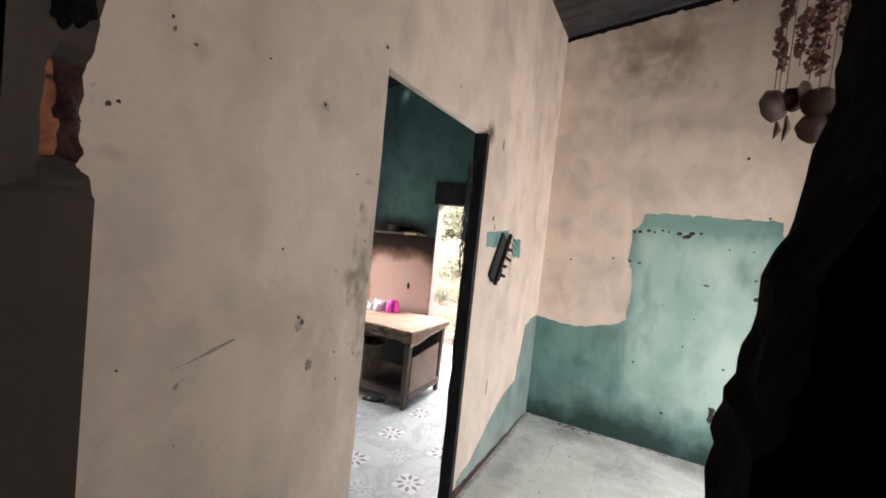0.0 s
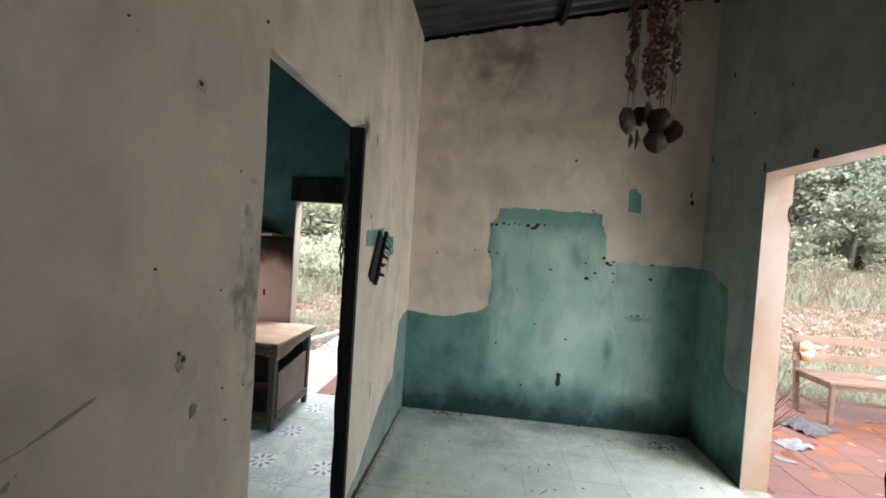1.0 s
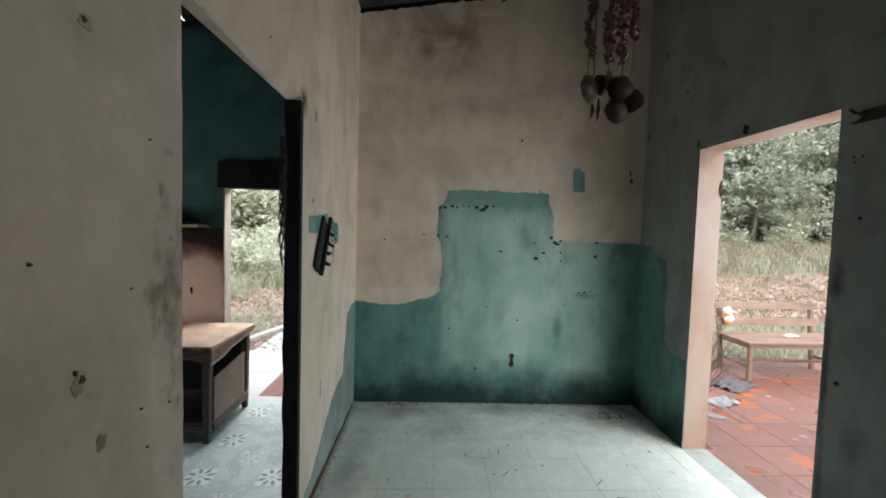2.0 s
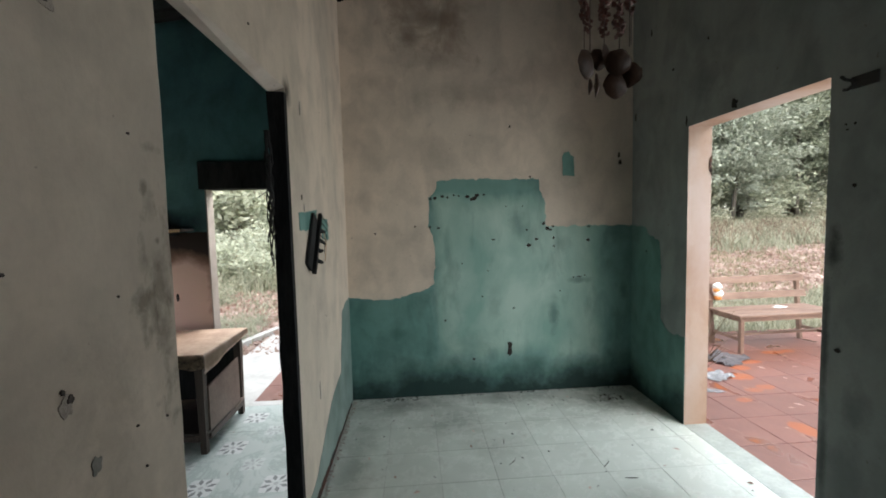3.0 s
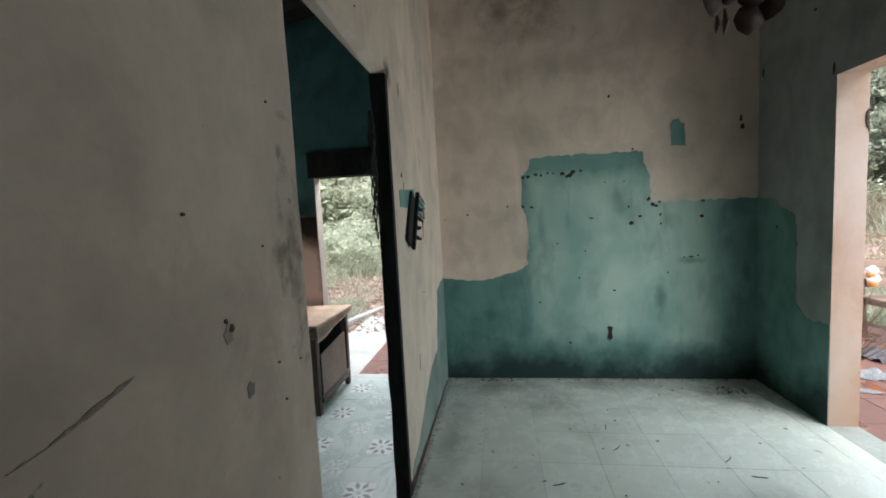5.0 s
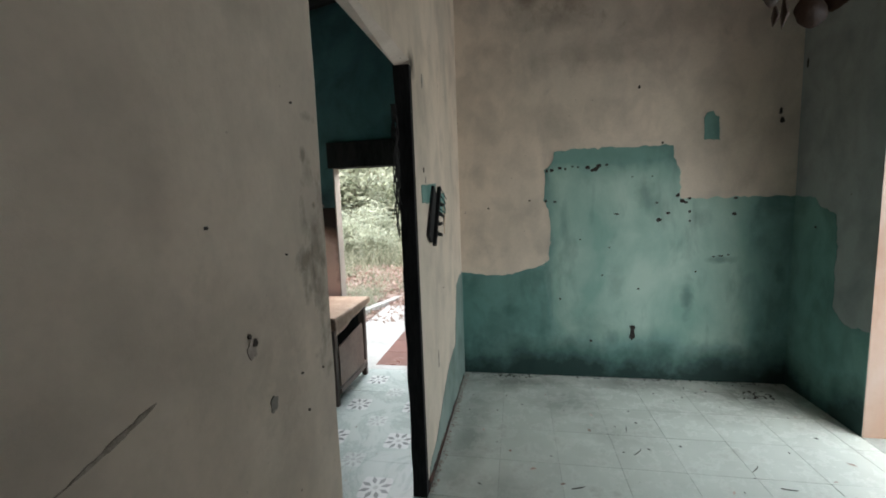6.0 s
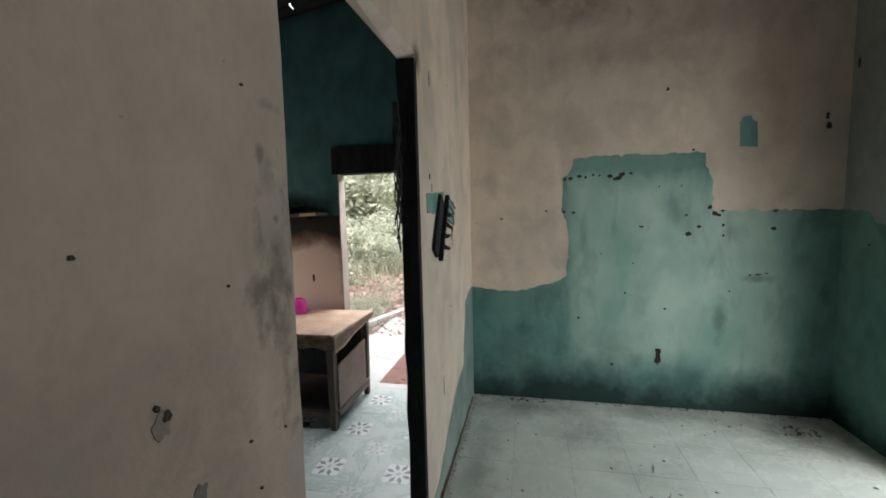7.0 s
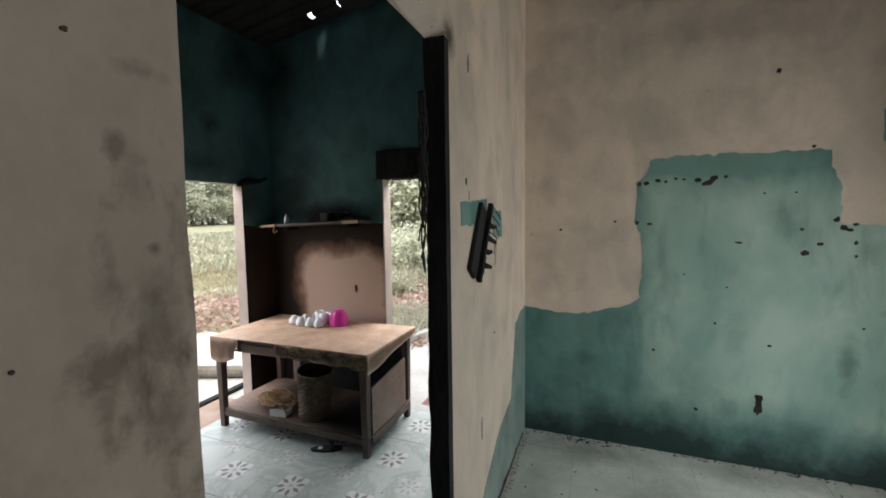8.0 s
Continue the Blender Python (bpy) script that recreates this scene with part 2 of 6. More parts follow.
TEAL_FADED = faded_teal()
stain_tint(TEAL_FADED, [(.38, 4.24, 2.10, .62, .3, .085, .6)], (0.15, 0.285, 0.25), 5.0, 0.35, 0.25)
stain_tint(TEAL_FADED, [(1.035, 4.24, .78, .07, .3, .26, .5), (1.3, 4.24, 1.135, .14, .3, .045, .5), (1.77, 4.24, 1.02, .06, .3, .11, .6), (-.56, 4.24, .65, .09, .3, .08, .5), (.42, 4.24, .95, .09, .3, .22, .25),
                   (.2, 4.24, .5, .3, .3, .2, .25), (1.12, 4.24, 1.5, .12, .3, .1, .3), (.66, 4.24, 1.75, .1, .3, .16, .3), (-.7, 4.24, .45, .22, .3, .2, .4)], (0.045, 0.10, 0.09), 8.0, 0.9, 0.8)
darken_foot(TEAL_FADED)
darken_foot(TEAL)
TEAL_GREY = plaster("faded_grey_teal_paint", (0.17, 0.25, 0.23), (0.25, 0.31, 0.285), (0.08, 0.12, 0.11), 0.8, 0.75, (1, 1, 0.6), (0.06, 0.07, 0.06))
TEAL_SOOT = plaster("sooty_teal_paint", (0.125, 0.265, 0.27), (0.165, 0.33, 0.33), (0.06, 0.125, 0.127), 0.85, 0.75, (1, 1, 0.7), (0.02, 0.02, 0.02))
stain_tint(TEAL_SOOT, [(-2.9, 4.24, 1.80, .80, .3, .17, .95), (-3.5, 4.2, 3.2, .3, .3, .6, .75), (-3.61, 3.95, 3.2, .3, .35, .35, .65), (-3.61, 3.55, 2.6, .2, .12, .12, .7), (-3.61, 3.5, 2.25, .2, .36, .13, .6),
                  (-3.3, 4.24, 2.1, .4, .2, .45, .55), (-2.6, 4.24, 3.75, 1.2, .3, .22, .6), (-1.5, 4.24, 2.45, .5, .3, .2, .5), (-3.61, 3.9, 2.0, .2, .3, .35, .6)], (0.026, 0.032, 0.032), 4.0, 0.8, 0.85)
stain_tint(TEAL_SOOT, [(-2.95, 4.24, 1.76, .62, .3, .24, .95), (-3.35, 4.24, 1.9, .3, .3, .4, .7)], (0.012, 0.013, 0.013), 5.0, 0.35, 0.7)
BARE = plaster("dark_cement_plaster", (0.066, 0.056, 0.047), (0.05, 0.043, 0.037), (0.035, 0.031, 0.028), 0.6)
REVEAL = plaster("limewashed_reveal", (0.80, 0.73, 0.66), (0.70, 0.62, 0.54), (0.45, 0.36, 0.28), 0.6)
KITCHEN_REVEAL = plaster("dusty_pink_reveal", (0.44, 0.38, 0.36), (0.36, 0.30, 0.27), (0.22, 0.17, 0.14), 0.6)
ORANGE_REVEAL = plaster("orange_washed_reveal", (0.31, 0.205, 0.145), (0.35, 0.285, 0.245), (0.22, 0.12, 0.065), 0.9)
# Pale lavender cast of the daylight, put into the reveal's colour.
stain_tint(ORANGE_REVEAL, [(2.0, 3.395, 1.6, .2, .3, .8, .6), (1.96, 2.8, 2.48, .3, .4, .1, .4)], (0.37, 0.315, 0.30), 3.0, 0.5, 0.9)
OUTER = plaster("outer_plaster", (0.45, 0.38, 0.33), (0.38, 0.33, 0.29), (0.2, 0.18, 0.15), 0.6)
# Near-black, for sooty mortar and for shade painted onto the walls.
SOOT_AND_SHADE = simple("soot_and_shade_plaster", (0.006, 0.006, 0.0065), (0.014, 0.0135, 0.013), 18, 1.0, 0, 0.6, spec=0.02)
CHAR = simple("charred_wood", (0.014, 0.015, 0.016), (0.045, 0.046, 0.047), 10, 0.95, 0, 0.5, (1, 1, 0.2), 0, 0.35, 0.65, 0.1)
DARKWOOD = simple("dark_wood", (0.05, 0.031, 0.025), (0.12, 0.078, 0.06), 7, 0.6, 0, 0.3, (1, 1, 0.2))
BOARD = simple("worn_brown_board", (0.17, 0.11, 0.085), (0.28, 0.19, 0.15), 5, 0.6, 0, 0.2, (0.4, 1, 1))
CLOTH = simple("stained_brown_oilcloth", (0.32, 0.20, 0.135), (0.52, 0.37, 0.27), 6, 0.55, 0, 0.25)
CLOTH_EDGE = simple("printed_oilcloth_edge", (0.09, 0.058, 0.04), (0.48, 0.33, 0.215), 11, 0.6, 0, 0.25, (1, 1, 1.6), 0, 0.42, 0.6)
SHELFBOARD = simple("part_black_brown_board", (0.16, 0.105, 0.08), (0.28, 0.19, 0.15), 5, 0.6, 0, 0.2, (0.4, 1, 1))
# Near-black towards the right end and along the back edge.
stain_tint(SHELFBOARD, [(-2.3, 3.6, 0.16, .6, .6, .3, .95), (-3.0, 3.95, 0.16, .5, .25, .3, .9)], (0.014, 0.012, 0.011), 4.0, 0.5, 0.7)
BENCHWOOD = simple("weathered_bench_wood", (0.11, 0.060, 0.042), (0.25, 0.165, 0.125), 6, 0.55, 0, 0.25, (0.25, 1, 1))
TERRACOTTA = simple("terracotta_tile", (0.13, 0.055, 0.042), (0.185, 0.085, 0.067), 4, 0.5, 0, 0.15, None, 0.18, 0.3, 0.7)
def wet_patches(m):
    nt = m.node_tree
    b = nt.nodes["Principled BSDF"]
    old = b.inputs["Base Color"].links[0].from_socket
    geo = nt.nodes.new("ShaderNodeNewGeometry").outputs["Position"]
    n = noise_out(nt, geo, 2.3, 4, 0.5, (1.5, 0.8, 1), 0.6)
    k = ramp(nt, n, [(0.66, (0, 0, 0)), (0.69, (1, 1, 1))])
    nt.links.new(mixed(nt, k, old, (0.24, 0.07, 0.024)), b.inputs["Base Color"])
    nt.links.new(ramp(nt, n, [(0.58, (0.5,) * 3), (0.64, (0.16,) * 3)]), b.inputs["Roughness"])


wet_patches(TERRACOTTA)
stain_tint(TERRACOTTA, [(3.16, 4.34, 0, .15, .11, 1, .9), (3.37, 4.58, 0, .12, .07, 1, .9), (4.17, 5.03, 0, .17, .06, 1, .85), (2.80, 3.25, 0, .09, .13, 1, .95), (3.2, 4.05, 0, .1, .06, 1, .8), (3.02, 4.0, 0, .1, .05, 1, .7),
                   (4.41, 5.04, 0, .1, .05, 1, .8), (3.6, 4.75, 0, .2, .07, 1, .7), (2.75, 3.8, 0, .09, .05, 1, .8), (2.95, 4.6, 0, .1, .06, 1, .8)], (0.27, 0.075, 0.022), 9.0, 0.5, 0.15)
# Same tile as the floor, coloured darker to offset strong light at the door.
DIMMED_TILE = simple("dimmed_threshold_tile", (0.27, 0.305, 0.285), (0.40, 0.435, 0.41), 6, 0.2, 0, 0.1)
PALE_GROUT = simple("pale_grout", (0.26, 0.28, 0.27), (0.36, 0.39, 0.37), 20, 0.9)
RED_GROUT = simple("red_earth_grout", (0.16, 0.06, 0.045), (0.24, 0.10, 0.07), 20, 0.9)
STEEL = simple("galvanised_sheet", (0.06, 0.066, 0.075), (0.115, 0.123, 0.134), 3, 0.38, 0.7, 0.1)
SOOTSTEEL = simple("sooty_sheet", (0.02, 0.02, 0.02), (0.05, 0.05, 0.05), 3, 0.8, 0.2, 0.1)
BRICK = simple("hollow_red_brick", (0.15, 0.055, 0.032), (0.44, 0.18, 0.085), 14, 0.9, 0, 0.6)
CRUMBLE = simple("crumbled_sooty_brick", (0.012, 0.009, 0.008), (0.13, 0.055, 0.035), 20, 0.95, 0, 0.8, None, 0, 0.42, 0.72)
CONCRETE = simple("pale_concrete", (0.34, 0.33, 0.31), (0.46, 0.45, 0.43), 3, 0.85, 0, 0.3)
WIRE = simple("black_wire", (0.01, 0.01, 0.01), (0.03, 0.03, 0.03), 10, 0.6)
SHELL = simple("brown_shell", (0.055, 0.032, 0.022), (0.13, 0.076, 0.05), 18, 0.5, 0, 0.4)
REDSHELL = simple("red_brown_shell", (0.05, 0.018, 0.014), (0.17, 0.058, 0.04), 22, 0.5, 0, 0.4)
STRING = simple("string", (0.08, 0.06, 0.05), (0.16, 0.13, 0.11), 20, 0.8)
PINK = simple("pink_plastic", (0.72, 0.03, 0.33), (0.80, 0.06, 0.42), 5, 0.35, 0, 0.05)
WHITE = simple("white_glaze", (0.72, 0.73, 0.76), (0.82, 0.83, 0.85), 9, 0.25, 0, 0.05)
ORANGE = simple("orange_plastic", (0.55, 0.20, 0.04), (0.65, 0.28, 0.07), 8, 0.4, 0, 0.05)
WICKER = simple("brown_wicker", (0.08, 0.055, 0.04), (0.25, 0.175, 0.12), 25, 0.7, 0, 0.5)
STRAW = simple("tan_straw", (0.44, 0.28, 0.15), (0.68, 0.46, 0.27), 14, 0.7, 0, 0.3)
PAPER = simple("white_paper", (0.66, 0.66, 0.64), (0.78, 0.78, 0.76), 14, 0.8)
GREYRAG = simple("grey_rag", (0.035, 0.032, 0.036), (0.12, 0.108, 0.115), 14, 0.9)
BLACK = simple("black_rubber", (0.01, 0.01, 0.012), (0.03, 0.03, 0.032), 12, 0.6)
BARK = simple("bark", (0.07, 0.06, 0.05), (0.17, 0.15, 0.125), 9, 0.9, 0, 0.6, (1, 1, 0.3))


def leafy(name, dark, light, rough=0.6):
    m, nt, b, co = start(name, rough, 0, 0.35)
    rnd = nt.nodes.new("ShaderNodeNewGeometry").outputs["Random Per Island"]
    n = noise_out(nt, co, 0.9, 3)
    f = calc(nt, "ADD", calc(nt, "MULTIPLY", rnd, 0.6), calc(nt, "MULTIPLY", n, 0.5))
    col = ramp(nt, f, [(0.2, dark), (0.85, light)])
    nt.links.new(col, b.inputs["Base Color"])
    thin = nt.nodes.new("ShaderNodeBsdfTranslucent")
    nt.links.new(col, thin.inputs["Color"])
    both = nt.nodes.new("ShaderNodeMixShader")
    both.inputs[0].default_value = 0.45
    nt.links.new(b.outputs[0], both.inputs[1])
    nt.links.new(thin.outputs[0], both.inputs[2])
    nt.links.new(both.outputs[0], nt.nodes["Material Output"].inputs["Surface"])
    return m


LEAF = leafy("tree_leaf", (0.20, 0.225, 0.165), (0.42, 0.445, 0.35))
LEAF2 = leafy("grey_tree_leaf", (0.23, 0.255, 0.205), (0.44, 0.465, 0.385))
BUSHLEAF = leafy("bush_leaf", (0.29, 0.315, 0.24), (0.56, 0.575, 0.45))
GRASS = leafy("grass_blade", (0.22, 0.235, 0.16), (0.47, 0.46, 0.36))
DRYGRASS = leafy("dry_grass_blade", (0.15, 0.145, 0.07), (0.40, 0.35, 0.25))
DRYLEAF = leafy("dry_leaf", (0.27, 0.165, 0.13), (0.60, 0.48, 0.425), 0.8)
TWIG = leafy("dry_twig", (0.14, 0.10, 0.07), (0.34, 0.27, 0.20), 0.8)


def ground_material():
    m, nt, b, co = start("grassy_earth", 0.95, 0, 0.2)
    broad, mid, fine = noise_out(nt, co, 0.25, 5), noise_out(nt, co, 1.6, 6, 0.7), noise_out(nt, co, 18, 5, 0.7)
    c = ramp(nt, calc(nt, "ADD", calc(nt, "MULTIPLY", broad, 0.5), calc(nt, "MULTIPLY", mid, 0.5)),
             [(0.36, (0.19, 0.215, 0.13)), (0.5, (0.29, 0.30, 0.195)), (0.62, (0.31, 0.255, 0.185))])
    c = mixed(nt, ramp(nt, fine, [(0.35, (0.7, 0.7, 0.7)), (0.65, (0, 0, 0))]), c, (0.07, 0.065, 0.035))
    nt.links.new(c, b.inputs["Base Color"])
    bumped(nt, b, fine, 0.8, 0.05)
    return m


GROUND = ground_material()


def pale_tile_material():
    """Glazed pale green floor tile, dusty, with faint dirt."""
    m, nt, b, co = start("pale_green_glazed_tile", 0.3, 0, 0.5)
    geo = nt.nodes.new("ShaderNodeNewGeometry").outputs["Position"]
    dust, smear, fine = noise_out(nt, geo, 1.3, 6, 0.65), noise_out(nt, geo, 6, 6, 0.7), noise_out(nt, geo, 55, 3, 0.6)
    c = mixed(nt, ramp(nt, dust, [(0.38, (0, 0, 0)), (0.68, (1, 1, 1))]), (0.62, 0.675, 0.63), (0.52, 0.57, 0.53))
    c = mixed(nt, ramp(nt, smear, [(0.5, (0, 0, 0)), (0.75, (0.6, 0.6, 0.6))]), c, (0.24, 0.25, 0.225))
    c = mixed(nt, ramp(nt, fine, [(0.72, (0, 0, 0)), (0.78, (0.6, 0.6, 0.6))]), c, (0.12, 0.11, 0.1))
    rnd = nt.nodes.new("ShaderNodeObjectInfo").outputs["Random"]
    hsv = nt.nodes.new("ShaderNodeHueSaturation")
    nt.links.new(calc(nt, "MULTIPLY_ADD", rnd, 0.08, 0.96), hsv.inputs["Value"])
    nt.links.new(c, hsv.inputs["Color"])
    nt.links.new(hsv.outputs[0], b.inputs["Base Color"])
    nt.links.new(ramp(nt, smear, [(0.3, (0.13,) * 3), (0.75, (0.42,) * 3)]), b.inputs["Roughness"])
    return m


def flower_tile_material():
    """Pale grey-green tile with a dark eight-petal medallion in its middle and paler ones at its corners."""
    m, nt, b, co = start("flowered_tile", 0.35, 0, 0.5)
    geo = nt.nodes.new("ShaderNodeNewGeometry").outputs["Position"]

    def medallion(src, reach):
        sep = nt.nodes.new("ShaderNodeSeparateXYZ")
        nt.links.new(src, sep.inputs[0])
        x, y = sep.outputs[0], sep.outputs[1]
        r = calc(nt, "SQRT", calc(nt, "ADD", calc(nt, "MULTIPLY", x, x), calc(nt, "MULTIPLY", y, y)))
        a = calc(nt, "ARCTAN2", y, x)
        flat = calc(nt, "MAXIMUM", calc(nt, "ABSOLUTE", x), calc(nt, "ABSOLUTE", y))
        side = calc(nt, "MULTIPLY", r, calc(nt, "SUBTRACT", math.pi / 8, calc(nt, "PINGPONG", a, math.pi / 8)))
        along = calc(nt, "DIVIDE", calc(nt, "ABSOLUTE", calc(nt, "ADD", r, -0.68 * reach)), 0.36 * reach)
        dart = calc(nt, "LESS_THAN", side, calc(nt, "MULTIPLY", calc(nt, "SUBTRACT", 1.0, along), 0.165 * reach))
        seed = calc(nt, "MULTIPLY", calc(nt, "LESS_THAN", r, 0.17 * reach), 0.45)
        plate = calc(nt, "MULTIPLY", calc(nt, "LESS_THAN", flat, reach * 0.92), calc(nt, "LESS_THAN", r, reach * 1.2))
        return calc(nt, "MAXIMUM", dart, seed), plate

    strong, ring = medallion(co, 0.102)
    corner = nt.nodes.new("ShaderNodeVectorMath")
    corner.operation = "ABSOLUTE"
    nt.links.new(co, corner.inputs[0])
    off = nt.nodes.new("ShaderNodeVectorMath")
    off.operation = "SUBTRACT"
    off.inputs[1].default_value = (0.25, 0.25, 0)
    nt.links.new(corner.outputs[0], off.inputs[0])
    weak, ring2 = medallion(off.outputs[0], 0.082)
    smear, cloud = noise_out(nt, geo, 4, 6, 0.7), noise_out(nt, geo, 2.2, 7, 0.75, None, 1.6)
    c = mixed(nt, ramp(nt, cloud, [(0.47, (0, 0, 0)), (0.53, (1, 1, 1)), (0.6, (0, 0, 0))]), (0.42, 0.465, 0.445), (0.31, 0.36, 0.345))
    c = mixed(nt, calc(nt, "MULTIPLY", ring, 0.75), c, (0.60, 0.60, 0.60))
    c = mixed(nt, calc(nt, "MULTIPLY", ring2, 0.4), c, (0.62, 0.63, 0.62))
    c = mixed(nt, calc(nt, "MULTIPLY", strong, 0.82), c, (0.08, 0.085, 0.09))
    c = mixed(nt, calc(nt, "MULTIPLY", weak, 0.55), c, (0.22, 0.23, 0.235))
    c = mixed(nt, ramp(nt, smear, [(0.55, (0, 0, 0)), (0.8, (0.45,) * 3)]), c, (0.28, 0.28, 0.26))
    nt.links.new(c, b.inputs["Base Color"])
    return m


PALE_TILE, FLOWER_TILE = pale_tile_material(), flower_tile_material()
# Grey dirt smudges, plus shade along walls and corner put into the colour.
stain_tint(PALE_TILE, [(-.5, 4.05, 0, .55, .22, 1, .55), (1.45, 3.95, 0, .45, .3, 1, .6), (-.1, 3.7, 0, .35, .3, 1, .35), (.55, 4.1, 0, .5, .16, 1, .5), (-.85, 3.1, 0, .16, .8, 1, .5), (.2, 3.25, 0, .3, .2, 1, .25),
                  (1.0, 2.55, 0, .3, .16, 1, .3), (-.6, 2.5, 0, .3, .3, 1, .35), (.9, 3.6, 0, .5, .2, 1, .25)], (0.15, 0.16, 0.145), 3.5, 0.9, 0.9)


def soot_panel_material():
    """Pink-brown plaster below the shelf, blackened by smoke round a clear patch."""
    m, nt, b, co = start("smoked_pink_plaster", 0.85, 0, 0.25)
    geo = nt.nodes.new("ShaderNodeNewGeometry").outputs["Position"]
    sep = nt.nodes.new("ShaderNodeSeparateXYZ")
    nt.links.new(geo, sep.inputs[0])
    n = noise_out(nt, geo, 3.0, 6, 0.6)
    dx = calc(nt, "ABSOLUTE", calc(nt, "MULTIPLY", calc(nt, "ADD", sep.outputs[0], 2.78), 1.6))
    dz = calc(nt, "MAXIMUM", calc(nt, "MULTIPLY", calc(nt, "ADD", sep.outputs[2], -1.02), 1.8), 0.0)
    d = calc(nt, "POWER", calc(nt, "ADD", calc(nt, "POWER", dx, 4.0), calc(nt, "POWER", dz, 4.0)), 0.25)
    f = calc(nt, "ADD", d, calc(nt, "MULTIPLY", calc(nt, "ADD", n, -0.5), 0.5))
    c = ramp(nt, f, [(0.66, (0.56, 0.40, 0.325)), (0.82, (0.20, 0.12, 0.085)), (0.98, (0.028, 0.02, 0.017))])
    nt.links.new(c, b.inputs["Base Color"])
    bumped(nt, b, noise_out(nt, geo, 25, 5), 0.25)
    return m


SMOKED = soot_panel_material()


# ---- mesh helpers ----
def obj(name, bm, mats, parent=None, smooth=False):
    me = bpy.data.meshes.new(name)
    bm.to_mesh(me)
    bm.free()
    for mt in (mats if isinstance(mats, (list, tuple)) else [mats]):
        me.materials.append(mt)
    if smooth:
        me.polygons.foreach_set("use_smooth", [True] * len(me.polygons))
    ob = new(name, me)
    if parent:
        ob.parent = parent
    return ob


def part(name, bm, material, parent, label="", smooth=False):
    ob = obj(name, bm, material, parent, smooth)
    if label:
        tagged(ob, label)
    return ob


def thing(name, label, category, m=None, group="", kind=""):
    ob = new(name)
    ob.empty_display_size = 0.1
    if m is not None:
        ob.matrix_world = m
    return tagged(ob, label, category, group, kind)


def box(bm, x0, x1, y0, y1, z0, z1, bevel=0.0, m=None):
    r = bmesh.ops.create_cube(bm, size=1)
    vs = r["verts"]
    for v in vs:
        v.co = Vector((x0 + (v.co.x + 0.5) * (x1 - x0), y0 + (v.co.y + 0.5) * (y1 - y0), z0 + (v.co.z + 0.5) * (z1 - z0)))
    if bevel:
        es = list({e for v in vs for e in v.link_edges})
        nv = bmesh.ops.bevel(bm, geom=es, offset=bevel, segments=2, affect="EDGES", profile=0.6)
        vs = list({v for f in nv["faces"] for v in f.verts} | {v for v in vs if v.is_valid})
    if m is not None:
        bmesh.ops.transform(bm, matrix=m, verts=vs)
    return vs


def boxed(*a, **k):
    bm = bmesh.new()
    box(bm, *a, **k)
    return bm


def tube(bm, pts, radii, seg=8, cap=True):
    """A tube through pts with a radius at each."""
    pts = [Vector(p) for p in pts]
    rings = []
    for i, p in enumerate(pts):
        d = (pts[min(i + 1, len(pts) - 1)] - pts[max(i - 1, 0)]).normalized()
        side = d.cross(Vector((0, 0, 1)) if abs(d.z) < 0.9 else Vector((1, 0, 0))).normalized()
        up = side.cross(d)
        r = radii[i] if isinstance(radii, (list, tuple)) else radii
        rings.append([bm.verts.new(p + (side * math.cos(2 * math.pi * k / seg) + up * math.sin(2 * math.pi * k / seg)) * r) for k in range(seg)])
    for a, b in zip(rings, rings[1:]):
        for k in range(seg):
            bm.faces.new((a[k], a[(k + 1) % seg], b[(k + 1) % seg], b[k]))
    if cap:
        bm.faces.new(rings[0][::-1])
        bm.faces.new(rings[-1])


def lathe(bm, profile, seg=24, m=None):
    """A solid of revolution about z from (radius, height) pairs."""
    rings = []
    for r, z in profile:
        rings.append([bm.verts.new((r * math.cos(2 * math.pi * k / seg), r * math.sin(2 * math.pi * k / seg), z)) for k in range(seg)])
    for a, b in zip(rings, rings[1:]):
        for k in range(seg):
            bm.faces.new((a[k], a[(k + 1) % seg], b[(k + 1) % seg], b[k]))
    bm.faces.new(rings[0][::-1])
    bm.faces.new(rings[-1])
    if m is not None:
        bmesh.ops.transform(bm, matrix=m, verts=[v for ring in rings for v in ring])


def from_arrays(name, verts, faces, material, parent=None):
    me = bpy.data.meshes.new(name)
    me.from_pydata(verts, [], faces)
    me.materials.append(material)
    ob = new(name, me)
    if parent:
        ob.parent = parent
    return ob


def ragged(corners, step=0.03, amp=0.012, closed=True, straight=(), seed=3.1):
    """A closed outline with its sides broken into short, slightly wandering pieces; sides numbered in straight stay clean."""
    out, n = [], len(corners)
    for i in range(n if closed else n - 1):
        a, b = Vector(corners[i]), Vector(corners[(i + 1) % n])
        k = max(1, int((b - a).length / step))
        nrm = Vector((-(b - a).y, (b - a).x)).normalized() if (b - a).length > 0 else Vector((0, 0))
        for j in range(k):
            p = a.lerp(b, j / k)
            if i not in straight and not (j == 0 and (i - 1) % n in straight):
                p = p + nrm * (noise.noise(Vector((p.x * 9, p.y * 9, seed))) * amp * 1.1 + noise.noise(Vector((p.x * 41, p.y * 41, seed * 2))) * amp * 1.1 + random.uniform(-1, 1) * amp * 0.35)
            out.append(p)
    return out


